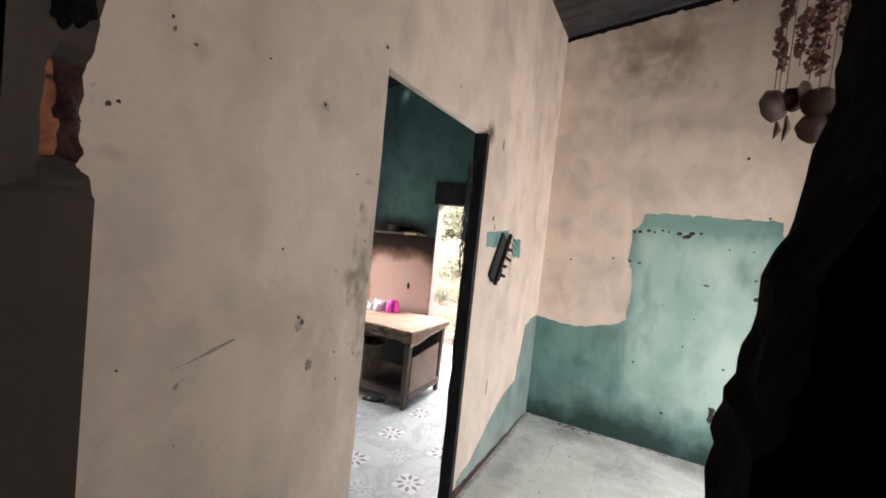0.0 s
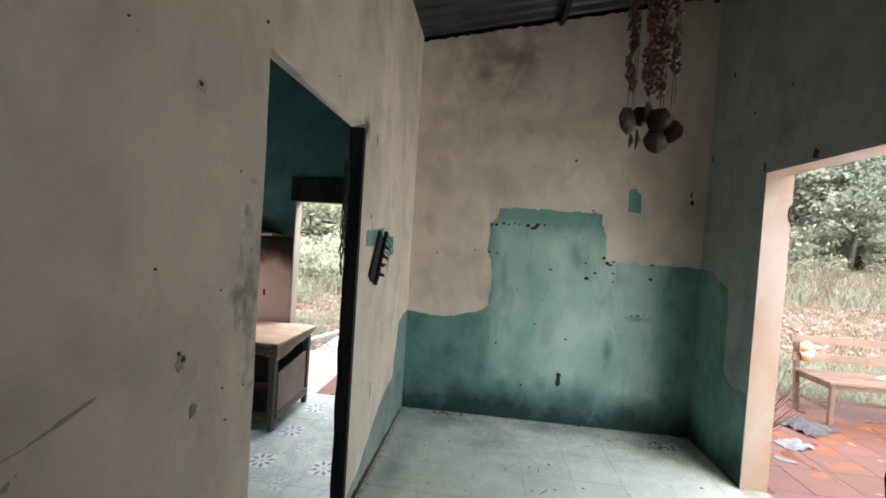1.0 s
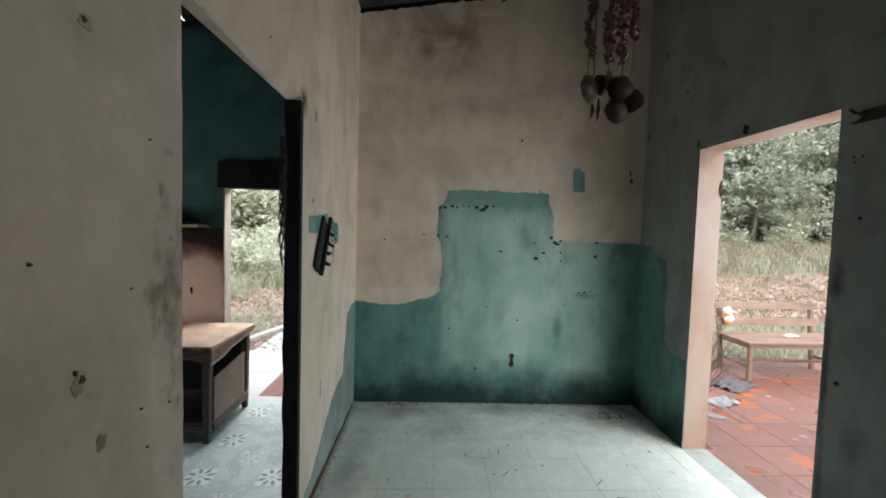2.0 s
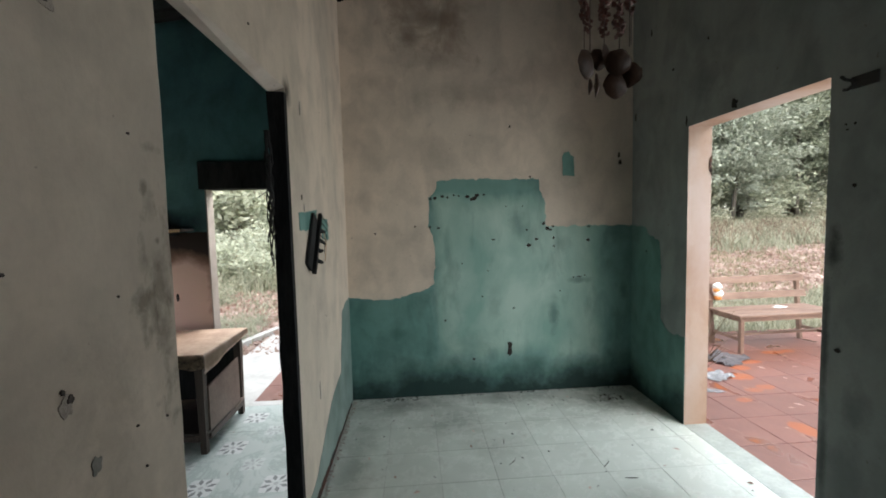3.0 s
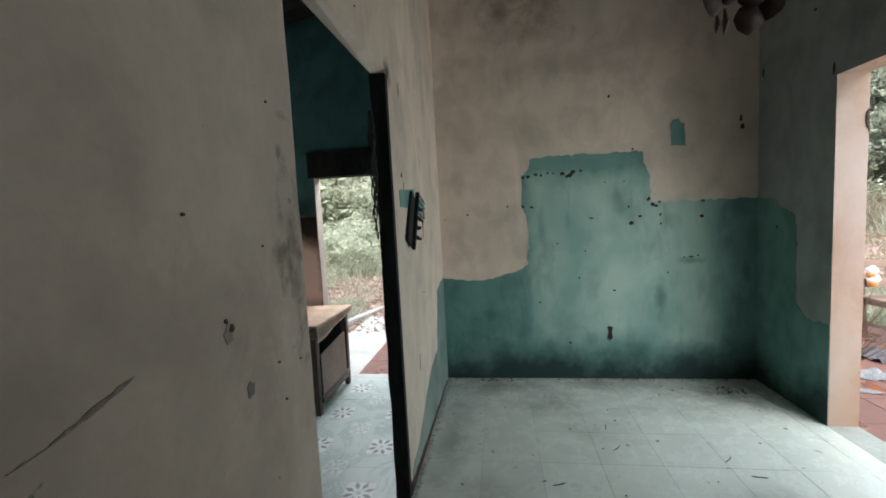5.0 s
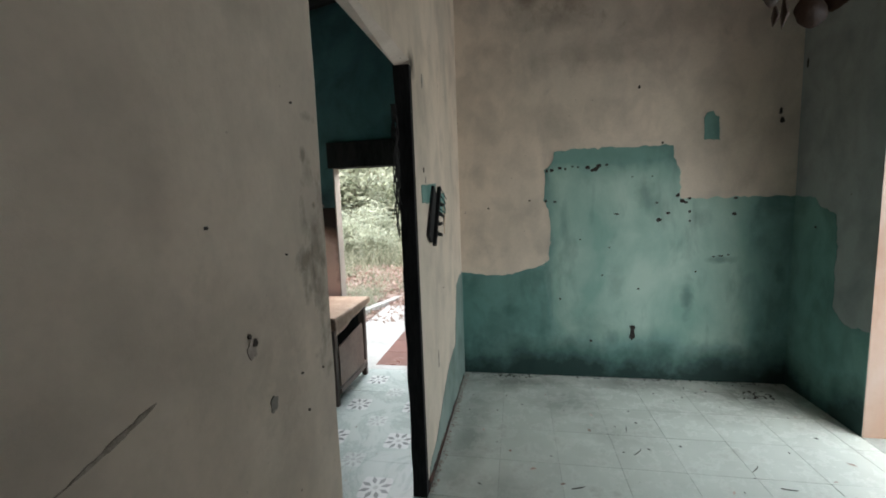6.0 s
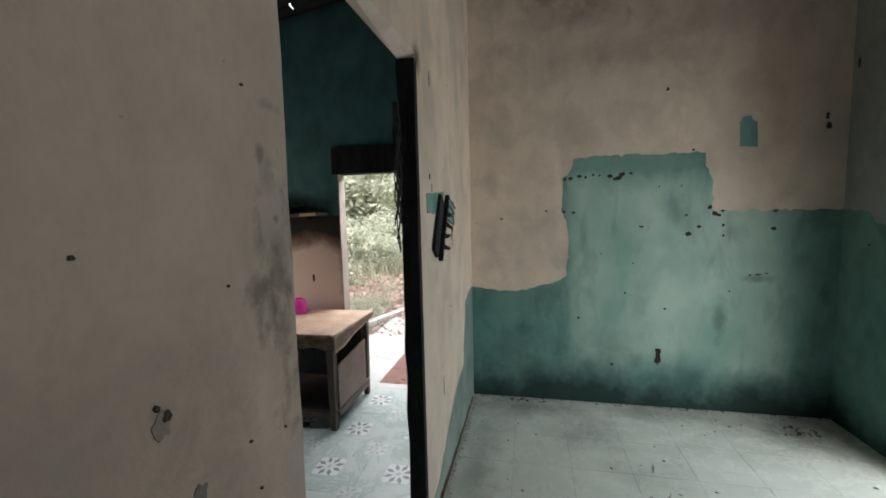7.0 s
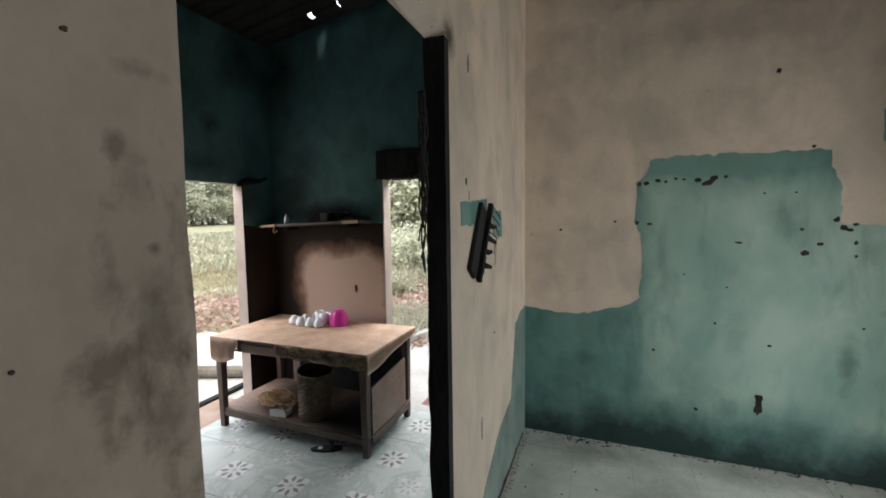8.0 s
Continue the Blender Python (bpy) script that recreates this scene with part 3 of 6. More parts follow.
def sheet(outline, place, thick):
    """A thin solid with the given 2D outline; place(u, v, w) gives the point in the room."""
    bm = bmesh.new()
    a = [bm.verts.new(place(p[0], p[1], 0)) for p in outline]
    b = [bm.verts.new(place(p[0], p[1], thick)) for p in outline]
    bm.faces.new(a)
    bm.faces.new(b)
    for i in range(len(a)):
        j = (i + 1) % len(a)
        bm.faces.new((a[i], a[j], b[j], b[i]))
    bmesh.ops.recalc_face_normals(bm, faces=bm.faces)
    bmesh.ops.triangulate(bm, faces=[f for f in bm.faces if len(f.verts) > 4])
    return bm


# ---- plan ----
XL, XR, YB, YS = -1.03, 1.86, 4.24, 0.32
XLK = -1.105                      # kitchen face of the dividing wall
XRO, YBO, YSO = 2.06, 4.36, 0.21  # outer faces
XW, XWO = -3.61, -3.72            # kitchen west wall
LD0, LD1, LDH = 1.35, 2.455, 2.46  # opening to the kitchen
RD0, RD1, RDH = 2.27, 3.395, 2.48  # doorway to the terrace
KD0, KD1, KDH = -2.33, -1.42, 2.12  # kitchen back door
WN0, WN1, WNZ0, WNZ1 = 0.6, 1.25, 2.15, 2.7  # unseen opening to the terrace, added to let in light
WD0, WD1, WDH = 2.95, 3.85, 2.10   # kitchen side door


def roof_z(x):
    return 3.88 + 0.158 * (x - XL)


def wall_with_mats(name, boxes, mats, choose, label):
    bm = bmesh.new()
    for b in boxes:
        box(bm, *b)
    for f in bm.faces:
        f.material_index = choose(f.normal, f.calc_center_median())
    ob = obj(name, bm, mats)
    return tagged(ob, label, "wall", kind="structure")


def slope_top(ob):
    """Wall tops follow the roof."""
    for v in ob.data.vertices:
        if v.co.z > 3:
            v.co.z = roof_z(v.co.x) + 0.011


w = wall_with_mats("wall_west", [(XLK, XL, YS - 0.05, LD0, -0.1, 4), (XLK, XL, LD1, YB, -0.1, 4), (XLK, XL, LD0, LD1, LDH, 4)],
                   [PEACH_SCUFF, TEAL_SOOT, REVEAL], lambda n, c: 0 if n.x > 0.5 else (1 if n.x < -0.5 else 2), "peach plastered dividing wall with stains and nail holes")
slope_top(w)
for v in w.data.vertices:
    if abs(v.co.z - LDH) < 1e-4 and v.co.x > XL - 0.01:
        v.co.z += 0.03 if v.co.y > 2 else -0.015
wall_w = w
w = wall_with_mats("wall_north", [(XLK, XRO, YB, YBO, -0.1, 4)], [PEACH_DAMP, OUTER], lambda n, c: 0 if n.y < -0.5 else 1,
                   "peach plastered wall above a large teal painted patch")
slope_top(w)
wall_n = w
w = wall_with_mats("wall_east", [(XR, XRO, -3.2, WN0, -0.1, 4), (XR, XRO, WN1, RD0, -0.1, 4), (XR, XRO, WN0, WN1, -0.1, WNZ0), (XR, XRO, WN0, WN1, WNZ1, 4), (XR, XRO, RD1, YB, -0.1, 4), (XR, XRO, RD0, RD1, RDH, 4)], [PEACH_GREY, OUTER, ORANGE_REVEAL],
                   lambda n, c: 0 if n.x < -0.5 else (1 if n.x > 0.5 else 2), "peach plastered wall with terrace doorway, its shade in the colour")
slope_top(w)
wall_e = w
w = wall_with_mats("kitchen_wall_north", [(XW, KD0, YB, YBO, -0.1, 4), (KD1, XLK, YB, YBO, -0.1, 4), (KD0, KD1, YB, YBO, KDH + 0.25, 4)],
                   [TEAL_SOOT, OUTER, KITCHEN_REVEAL], lambda n, c: 0 if n.y < -0.5 else (1 if n.y > 0.5 else 2), "soot darkened teal kitchen wall")
slope_top(w)
kwall_n = w
w = wall_with_mats("kitchen_wall_west", [(XWO, XW, -3.2, WD0, -0.1, 4), (XWO, XW, WD1, YBO, -0.1, 4), (XWO, XW, WD0, WD1, WDH, 4)],
                   [TEAL_SOOT, OUTER, KITCHEN_REVEAL], lambda n, c: 0 if n.x > 0.5 else (1 if n.x < -0.5 else 2), "soot darkened teal kitchen side wall")
slope_top(w)
kwall_w = w
w = wall_with_mats("wall_far_south", [(XWO, XRO, -3.32, -3.2, -0.1, 4)], [BARE], lambda n, c: 0, "bare plaster wall of the dark front room")
slope_top(w)
w = wall_with_mats("kitchen_wall_south", [(XW, XLK, YSO, YS, -0.1, 4)], [BARE], lambda n, c: 0, "bare plaster kitchen wall")
slope_top(w)


# broken opening in the south wall
def south_wall():
    corners = [(XLK, -0.1), (-0.80, -0.1), (-0.80, 1.80), (-0.825, 1.835), (-0.87, 1.85), (-0.885, 1.87), (-0.88, 1.95), (-0.87, 2.01), (-0.835, 2.04), (-0.82, 2.09), (-0.80, 2.12), (-0.80, 2.35),
               (-0.7, 2.42), (0.0, 2.44), (0.115, 2.38), (0.09, 2.0), (0.086, 1.86), (0.079, 1.825), (0.067, 1.80), (0.066, 1.765), (0.064, 1.735), (0.055, 1.725), (0.058, 1.66), (0.054, 1.5), (0.064, 0.8), (0.055, -0.1),
               (XR, -0.1), (XR, 4.0), (XLK, 4.0)]
    bm = bmesh.new()
    layers = []
    for k in range(6):
        outl = ragged(corners, 0.009, 0.0045, True, (0, 1, 25, 26, 27, 28), 3.1 + 0.22 * k)
        layers.append([bm.verts.new((max(p[0], -0.806 - 0.01 * k) if k < 3 and -0.95 < p[0] < -0.5 and 1.8 < p[1] < 2.12 else p[0], YSO + (YS - YSO) * k / 5, p[1])) for p in outl])
    for a, b in zip(layers, layers[1:]):
        for i in range(len(a)):
            j = (i + 1) % len(a)
            bm.faces.new((a[i], a[j], b[j], b[i]))
    bm.faces.new(layers[0])
    bm.faces.new(layers[-1])
    bmesh.ops.recalc_face_normals(bm, faces=bm.faces)
    bmesh.ops.triangulate(bm, faces=[f for f in bm.faces if len(f.verts) > 4])
    # Right of the opening the wall's shade is put into a near-black colour.
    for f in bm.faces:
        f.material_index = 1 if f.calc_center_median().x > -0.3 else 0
    ob = obj("wall_south", bm, [BARE, SOOT_AND_SHADE])
    slope_top(ob)
    tagged(ob, "bare cement wall with a roughly broken opening", "wall", kind="structure")
    for a, mt, name, amp in (((-1.02, -0.868, YSO + 0.012, YSO + 0.080, 1.866, 1.985), BRICK, "brick", 1.0), ((-1.02, -0.858, YSO + 0.010, YSO + 0.070, 1.992, 2.035), BRICK, "brick", 1.0),
                             ((-1.02, -0.872, YSO + 0.076, YS + 0.002, 1.86, 1.93), CRUMBLE, "mortar", 1.5), ((-1.02, -0.864, YSO + 0.074, YS + 0.002, 1.925, 2.05), CRUMBLE, "mortar", 1.6)):
        bm = boxed(*a)
        bmesh.ops.subdivide_edges(bm, edges=bm.edges[:], cuts=7, use_grid_fill=True)
        for v in bm.verts:
            v.co += Vector((noise.noise(v.co * 38) * 0.016, noise.noise(v.co * 33 + Vector((5, 0, 0))) * 0.009, noise.noise(v.co * 35 + Vector((0, 7, 0))) * 0.009)) * amp
        part(name, bm, mt, ob, smooth=True)
    bm = bmesh.new()
    bmesh.ops.create_icosphere(bm, subdivisions=4, radius=1)
    for v in bm.verts:
        k = 1 + 0.35 * noise.noise(v.co * 2.2) + 0.18 * noise.noise(v.co * 6)
        v.co = Vector((-0.825 + v.co.x * 0.03 * k, 0.285 + v.co.y * 0.03 * k, 2.125 + v.co.z * 0.065 * k))
    part("mortar", bm, SOOT_AND_SHADE, ob, "lumpy sooty mortar")
    return ob


south_wall()

# ceilings: corrugated roof sheet over everything
def roof():
    # Reach past XRO is an unseen eave, added to keep sky off the doorway floor.
    xs = [XWO - 0.5, -2.95, -2.905, -2.64, -2.628, XLK - 0.03, XRO + 1.2]
    prof = []
    y = -3.6
    while y < 4.85:
        prof += [(y, 0.0), (y + 0.05, 0.0), (y + 0.10, 0.0), (y + 0.115, 0.022), (y + 0.145, 0.022)]
        y += 0.16
    verts, faces, n = [], [], len(prof)
    for x in xs:
        verts += [(x, py, roof_z(x) + 0.012 + pz) for py, pz in prof]
    for i in range(len(xs) - 1):
        for k in range(n - 1):
            if i in (1, 3) and 4.06 < prof[k][0] < 4.12:
                continue  # rusted through
            faces.append((i * n + k, i * n + k + 1, (i + 1) * n + k + 1, (i + 1) * n + k))
    ob = from_arrays("ceiling", verts, faces, STEEL)
    ob.data.materials.append(SOOTSTEEL)
    for p in ob.data.polygons:
        p.material_index = 1 if p.center.x < XLK else 0
    sol = ob.modifiers.new("thickness", "SOLIDIFY")
    sol.thickness = 0.004
    return tagged(ob, "grey corrugated metal roof sheets on purlins", "ceiling", kind="structure")


roof()
for px in (0.36, 1.80):
    bm = boxed(px - 0.025, px + 0.025, -3.2, YB, roof_z(px) - 0.075, roof_z(px) + 0.009, bevel=0.004)
    tagged(obj("roof_purlin", bm, CHAR), "dark wooden purlin under the metal roof", "purlin", "roof purlins")


# ---- floors ----
def slab(name, x0, x1, y0, y1, z0, z1, mt, label, cat="floor"):
    return tagged(obj(name, boxed(x0, x1, y0, y1, z0, z1), mt), label, cat, kind="structure")


floor_room = slab("floor", XL, XR, YS, YB, -0.12, -0.004, PALE_GROUT, "pale green glazed tile floor, dusty")
slab("floor_front", XWO, XRO, -3.2, YS, -0.12, -0.002, BARE, "bare cement floor of the dark front room")
floor_kitchen = slab("kitchen_floor", XW, XL, YS, YB, -0.12, -0.006, PALE_GROUT, "flower patterned tile floor of the kitchen")
slab("kitchen_threshold", KD0, KD1, YB, YBO, -0.3, -0.012, CONCRETE, "worn cement threshold of the back door", "threshold")
slab("side_threshold", -4.0, XW, WD0, WD1, -0.3, -0.012, ORANGE_REVEAL, "worn pinkish cement step at the side door", "threshold")
slab("threshold", XR, XRO, RD0, RD1, -0.12, -0.001, DIMMED_TILE, "pale tile threshold, coloured darker against the strong door light")


def terrain(x, y):
    d = max(0.0, max(x - 6.2, y - 7.2, -6.4 - x))
    lift = 0.045 * min(d, 14) + 0.02 * max(0.0, min(d - 14, 60))
    if x < -4:
        lift *= 0.8
    east = min(1.0, max(0.0, (x - 1.0) / 4.0))
    lift += east * 0.085 * min(d, 14)
    north = min(1.0, max(0.0, (1.0 - x) / 2.0)) * min(1.0, max(0.0, (x + 12.0) / 3.0))
    lift += north * 0.07 * min(max(0.0, y - 7.2), 12)
    return -0.10 + lift + 0.05 * noise.noise(Vector((x * 0.5, y * 0.5, 0))) * min(1.0, 0.2 + d)


def ground():
    vals = [-900, -300, -120, -60, -40] + [-30 + i for i in range(0, 61)] + [40, 60, 120, 300, 900]
    verts = [(x, y, terrain(x, y)) for y in vals for x in vals]
    n = len(vals)
    faces = [(j * n + i, j * n + i + 1, (j + 1) * n + i + 1, (j + 1) * n + i) for j in range(n - 1) for i in range(n - 1)]
    ob = from_arrays("ground", verts, faces, GROUND)
    ob.data.polygons.foreach_set("use_smooth", [True] * len(ob.data.polygons))
    return tagged(ob, "grassy reddish earth with dry leaves", "ground", kind="structure")


ground()
patio = slab("terrace", XRO, 6.2, -1.5, 6.0, -0.3, -0.026, RED_GROUT, "terracotta tiled terrace with wet patches", "terrace")
patio_n = slab("back_step", -2.046, 0.8, YBO, 5.95, -0.3, -0.026, RED_GROUT, "terracotta paving behind the kitchen", "pavement")
slab("apron_path", -2.75, 0.8, 5.95, 7.0, -0.3, -0.03, CONCRETE, "pale concrete path behind the house", "pavement")
slab("apron_north", -3.15, -2.046, YBO, 5.95, -0.3, -0.03, CONCRETE, "pale concrete apron behind the house", "pavement")
slab("apron_corner", -6.4, -3.15, YBO, 5.6, -0.3, -0.03, CONCRETE, "pale concrete apron at the house corner", "pavement")
slab("apron_west", -6.4, XWO, -1.0, YBO, -0.3, -0.03, CONCRETE, "pale concrete apron beside the kitchen", "pavement")


kerb_bm = boxed(-0.06, 0.06, 0.0, 2.3, -0.25, 0.06, bevel=0.012, m=pose(-3.28, 5.60, -0.03, 0, 0, -18))
bmesh.ops.subdivide_edges(kerb_bm, edges=[e for e in kerb_bm.edges if e.calc_length() > 1], cuts=14)
for v in kerb_bm.verts:
    v.co += Vector((0.012, 0.0, 0.010)) * noise.noise(v.co * 5)
tagged(obj("kerb", kerb_bm, CONCRETE), "worn pale concrete kerb along the grass", "kerb", kind="structure")


# ---- paint, plaster and wear on the walls ----
on_north = lambda u, v, wd: (u, YB - wd, v)
# Shade of the gap between wall top and roof sheet, built as a dark strip.
part("gap_shade", sheet(ragged([(XL + 0.002, roof_z(XL) - 0.035), (XR - 0.002, roof_z(XR) - 0.03), (XR - 0.002, roof_z(XR) + 0.006), (XL + 0.002, roof_z(XL) + 0.006)], 0.025, 0.014, True, (1, 2, 3)), on_north, 0.010), SOOT_AND_SHADE, wall_n, "dark strip painted as the shade of the gap under the roof")
on_west = lambda u, v, wd: (XL + wd, u, v)
on_east = lambda u, v, wd: (XR - wd, u, v)
on_knorth = lambda u, v, wd: (u, YB - wd, v)
on_kwest = lambda u, v, wd: (XW + wd, u, v)

teal_n = [(XL, 0.0), (XR, 0.0), (XR, 1.685), (1.02, 1.69), (0.955, 1.70), (0.95, 1.92), (0.915, 2.03), (0.89, 2.16), (0.63, 2.165), (0.07, 2.18), (-0.13, 2.155),
          (-0.155, 2.04), (-0.215, 2.0), (-0.225, 1.72), (-0.185, 1.6), (-0.165, 1.4), (-0.185, 1.13), (-0.31, 1.08), (-0.57, 1.01), (-0.69, 1.0), (XL, 1.035)]
part("paint_patch", sheet(ragged(teal_n, 0.03, 0.014, True, (0, 1, 20)), on_north, 0.003), TEAL_FADED, wall_n, "older teal paint left bare in a stepped patch")
part("paint_patch", sheet(ragged([(1.137, 2.19), (1.255, 2.185), (1.25, 2.385), (1.215, 2.395), (1.2, 2.43), (1.15, 2.42), (1.13, 2.38)], 0.02, 0.006), on_north, 0.003), TEAL, wall_n, "small teal square")
teal_e = [(YB, 0.0), (YB, 1.685), (4.0, 1.665), (3.93, 1.6), (3.77, 1.535), (3.74, 1.3), (3.742, 0.835), (3.62, 0.735), (RD1 + 0.005, 0.75), (RD1 + 0.005, 0.0)]
part("paint_patch", sheet(ragged(teal_e, 0.03, 0.012, True, (0, 8, 9)), on_east, 0.003), TEAL, wall_e, "older teal paint")
teal_w = [(LD1 + 0.06, 0.0), (LD1 + 0.08, 0.11), (2.75, 0.17), (3.1, 0.34), (3.27, 0.43), (3.68, 0.50), (3.757, 0.735), (3.84, 0.98), (4.0, 1.03), (YB, 1.035), (YB, 0.0)]
part("paint_patch", sheet(ragged(teal_w, 0.03, 0.012, True, (9, 10)), on_west, 0.003), TEAL_GREY, wall_w, "older grey teal paint")
part("paint_patch", sheet(ragged([(2.62, 1.73), (3.04, 1.735), (3.05, 1.87), (2.92, 1.855), (2.61, 1.835)], 0.03, 0.008), on_west, 0.003), TEAL, wall_w, "small teal square")
part("paint_patch", sheet(ragged([(3.18, 1.66), (3.40, 1.65), (3.38, 1.80), (3.18, 1.81)], 0.03, 0.008), on_west, 0.003), TEAL, wall_w, "small teal square")
part("plaster_loss", sheet(ragged([(LD1 + 0.02, 0.0), (LD1 + 0.03, 0.07), (2.7, 0.06), (3.1, 0.045), (3.6, 0.03), (4.1, 0.02), (4.15, 0.0)], 0.03, 0.014, True, (6,)), on_west, 0.006), CRUMBLE, wall_w,
     "crumbling blackened brick edge along the floor")
GREYSLOT = simple("grey_filler", (0.17, 0.167, 0.15), (0.27, 0.262, 0.238), 20, 0.9)
PEEL = simple("peeled_plaster", (0.30, 0.265, 0.23), (0.47, 0.415, 0.36), 26, 0.95, 0, 0.7)
SOFTHOLE = simple("dusty_hole", (0.035, 0.03, 0.027), (0.12, 0.105, 0.09), 40, 0.95, 0, 0.5)
HOLE = simple("dark_hole", (0.012, 0.011, 0.010), (0.045, 0.04, 0.035), 30, 0.95, 0, 0.5)


def spot(place, u, v, w2, h2, mt, parent, name, thick=0.0035):
    pts = []
    n = 22
    q = random.uniform(0, 99)
    for k in range(n):
        a = 2 * math.pi * k / n
        j = 0.9 + 0.55 * noise.noise(Vector((math.cos(a) * 1.6, math.sin(a) * 1.6, q)))
        pts.append((u + math.cos(a) * w2 * j, v + math.sin(a) * h2 * j))
    part(name, sheet(pts, place, thick), mt, parent)


# plugs, nail holes and chips: (place along wall, height, half width, half height)
for u, v, a, b in [(-0.08, 2.01, .016, .01), (-0.03, 2.0, .012, .009), (0.03, 2.02, .009, .008), (0.08, 2.01, .012, .008), (0.165, 2.003, .022, .013), (0.235, 1.988, .026, .017), (0.262, 2.015, .02, .014), (0.205, 1.975, .012, .012), (-0.155, 1.995, .02, .012),
                   (0.27, 2.015, .012, .008), (0.33, 2.02, .011, .009), (-0.2, 1.99, .012, .012), (-0.21, 1.71, .011, .012), (-0.13, 1.70, .014, .009), (0.78, 1.508, .026, .018), (0.86, 1.565, .02, .009),
                   (0.935, 1.72, .017, .014), (0.97, 1.67, .02, .017), (1.0, 1.655, .018, .012), (1.03, 1.69, .014, .009), (1.035, 1.575, .012, .012), (1.04, 1.49, .009, .008), (1.395, 1.543, .014, .016),
                   (1.4, 1.68, .014, .009), (0.57, 0.44, .02, .055), (0.575, 0.50, .024, .022), (0.42, 1.57, .02, .006), (0.76, 1.66, .009, .009), (0.6, 2.683, .012, .012), (1.715, 2.39, .01, .025), (1.73, 2.32, .014, .022),
                   (0.2, 0.36, .014, .01), (-0.08, 0.77, .009, .009), (0.62, 0.87, .012, .007), (0.3, 1.0, .008, .008), (0.55, 1.9, .006, .006), (0.72, 1.9, .007, .006), (1.1, 1.03, .008, .006), (1.3, 1.17, .02, .006),
                   (1.36, 1.18, .012, .005), (1.24, 1.165, .01, .005), (0.36, 1.26, .006, .006), (0.1, 1.34, .006, .006), (-0.36, 1.72, .008, .008), (-0.75, 1.66, .01, .008), (0.8, 2.19, .008, .008)]:
    spot(on_north, u, v, a * 1.2, b * 1.2, HOLE, wall_n, "wall_plug", 0.0045)
for u, v, a, b, mt in [(0.99, 1.47, .008, .01, HOLE), (1.005, 1.45, .012, .017, HOLE), (0.998, 1.44, .02, .024, PEEL), (1.055, 1.29, .019, .03, GREYSLOT), (1.024, 2.19, .012, .012, HOLE), (1.03, 2.19, .022, .02, PEEL),
                       (0.54, 2.21, .005, .009, BRICK), (0.535, 2.235, .006, .006, HOLE), (0.59, 2.195, .008, .006, HOLE), (0.422, 2.0, .009, .01, HOLE), (0.44, 2.01, .006, .008, HOLE), (1.328, 2.515, .012, .012, HOLE),
                       (1.2, 1.2, .006, .006, HOLE), (1.18, 1.31, .006, .006, HOLE), (0.9, 1.7, .006, .006, HOLE), 
                       (2.74, 2.46, .018, .05, GREYSLOT), (2.93, 0.65, .014, .075, GREYSLOT), (2.69, 1.93, .006, .03, HOLE), (2.0, 2.6, .012, .008, HOLE), (2.74, 1.87, .01, .03, GREYSLOT),
                       (1.15, 1.62, .005, .004, HOLE), (1.22, 1.99, .006, .006, HOLE), (1.29, 1.28, .005, .005, HOLE), (0.47, 1.42, .005, .005, HOLE), (0.8, 2.25, .005, .005, HOLE), (3.2, 1.1, .008, .008, HOLE)]:
    spot(on_west, u, v, a * (0.55 if mt is HOLE else 0.85), b * (0.55 if mt is HOLE else 0.85), SOFTHOLE if mt is HOLE else mt, wall_w, "wall_chip", 0.0045 if mt is HOLE else 0.002)
# long scratch
SCRATCH = simple("dirty_scratch", (0.17, 0.15, 0.12), (0.44, 0.385, 0.32), 45, 0.95, 0, 0.6)
part("scratch", sheet(ragged([(0.585, 1.392), (0.63, 1.396), (0.67, 1.406), (0.71, 1.418), (0.765, 1.44), (0.745, 1.438), (0.715, 1.429), (0.685, 1.421), (0.665, 1.414), (0.63, 1.403)], 0.008, 0.003), on_west, 0.0016), SCRATCH, wall_w, "dark diagonal scratch")
for u, v, a, b in [(2.925, 2.53, .03, .03), (3.42, 2.53, .008, .04), (4.18, 2.75, .008, .04), (3.6, 3.0, .012, .012), (2.18, 1.03, .02, .012), (2.13, 1.9, .01, .01), (2.185, 2.213, .005, .005), (2.177, 2.186, .005, .005), (2.14, 2.21, .005, .007), (3.92, 3.44, .008, .03), (3.19, 3.08, .008, .01), (3.97, 1.43, .012, .012)]:
    spot(on_east, u, v, a, b, HOLE, wall_e, "wall_plug", 0.005)

# broken edge of the terrace doorway, smoked plaster below the kitchen shelf
on_reveal = lambda u, v, wd: (u, RD1 - wd, v)
part("plaster_loss", sheet(ragged([(2.038, 2.13), (2.058, 2.09), (2.058, 2.24), (2.044, 2.21)], 0.012, 0.010, True, (1,)), on_reveal, 0.007), CRUMBLE, wall_e, "broken plaster edge")
part("smoked_plaster", sheet(ragged([(XW + 0.004, 0.0), (KD0 - 0.002, 0.0), (KD0 - 0.002, 1.72), (XW + 0.004, 1.69)], 0.05, 0.01, True, (0, 1, 3)), on_knorth, 0.003), SMOKED, kwall_n, "pink plaster blackened by smoke")
spot(on_knorth, XW + 0.76 * (KD0 - XW), 1.10, 0.014, 0.045, HOLE, kwall_n, "wall_chip", 0.006)
part("smoked_plaster", sheet(ragged([(WD1 + 0.002, 0.0), (YB - 0.004, 0.0), (YB - 0.004, 1.69), (WD1 + 0.002, 1.72)], 0.05, 0.01, True, (0, 1, 3)), on_kwest, 0.003), SMOKED, kwall_w, "plaster blackened by smoke")


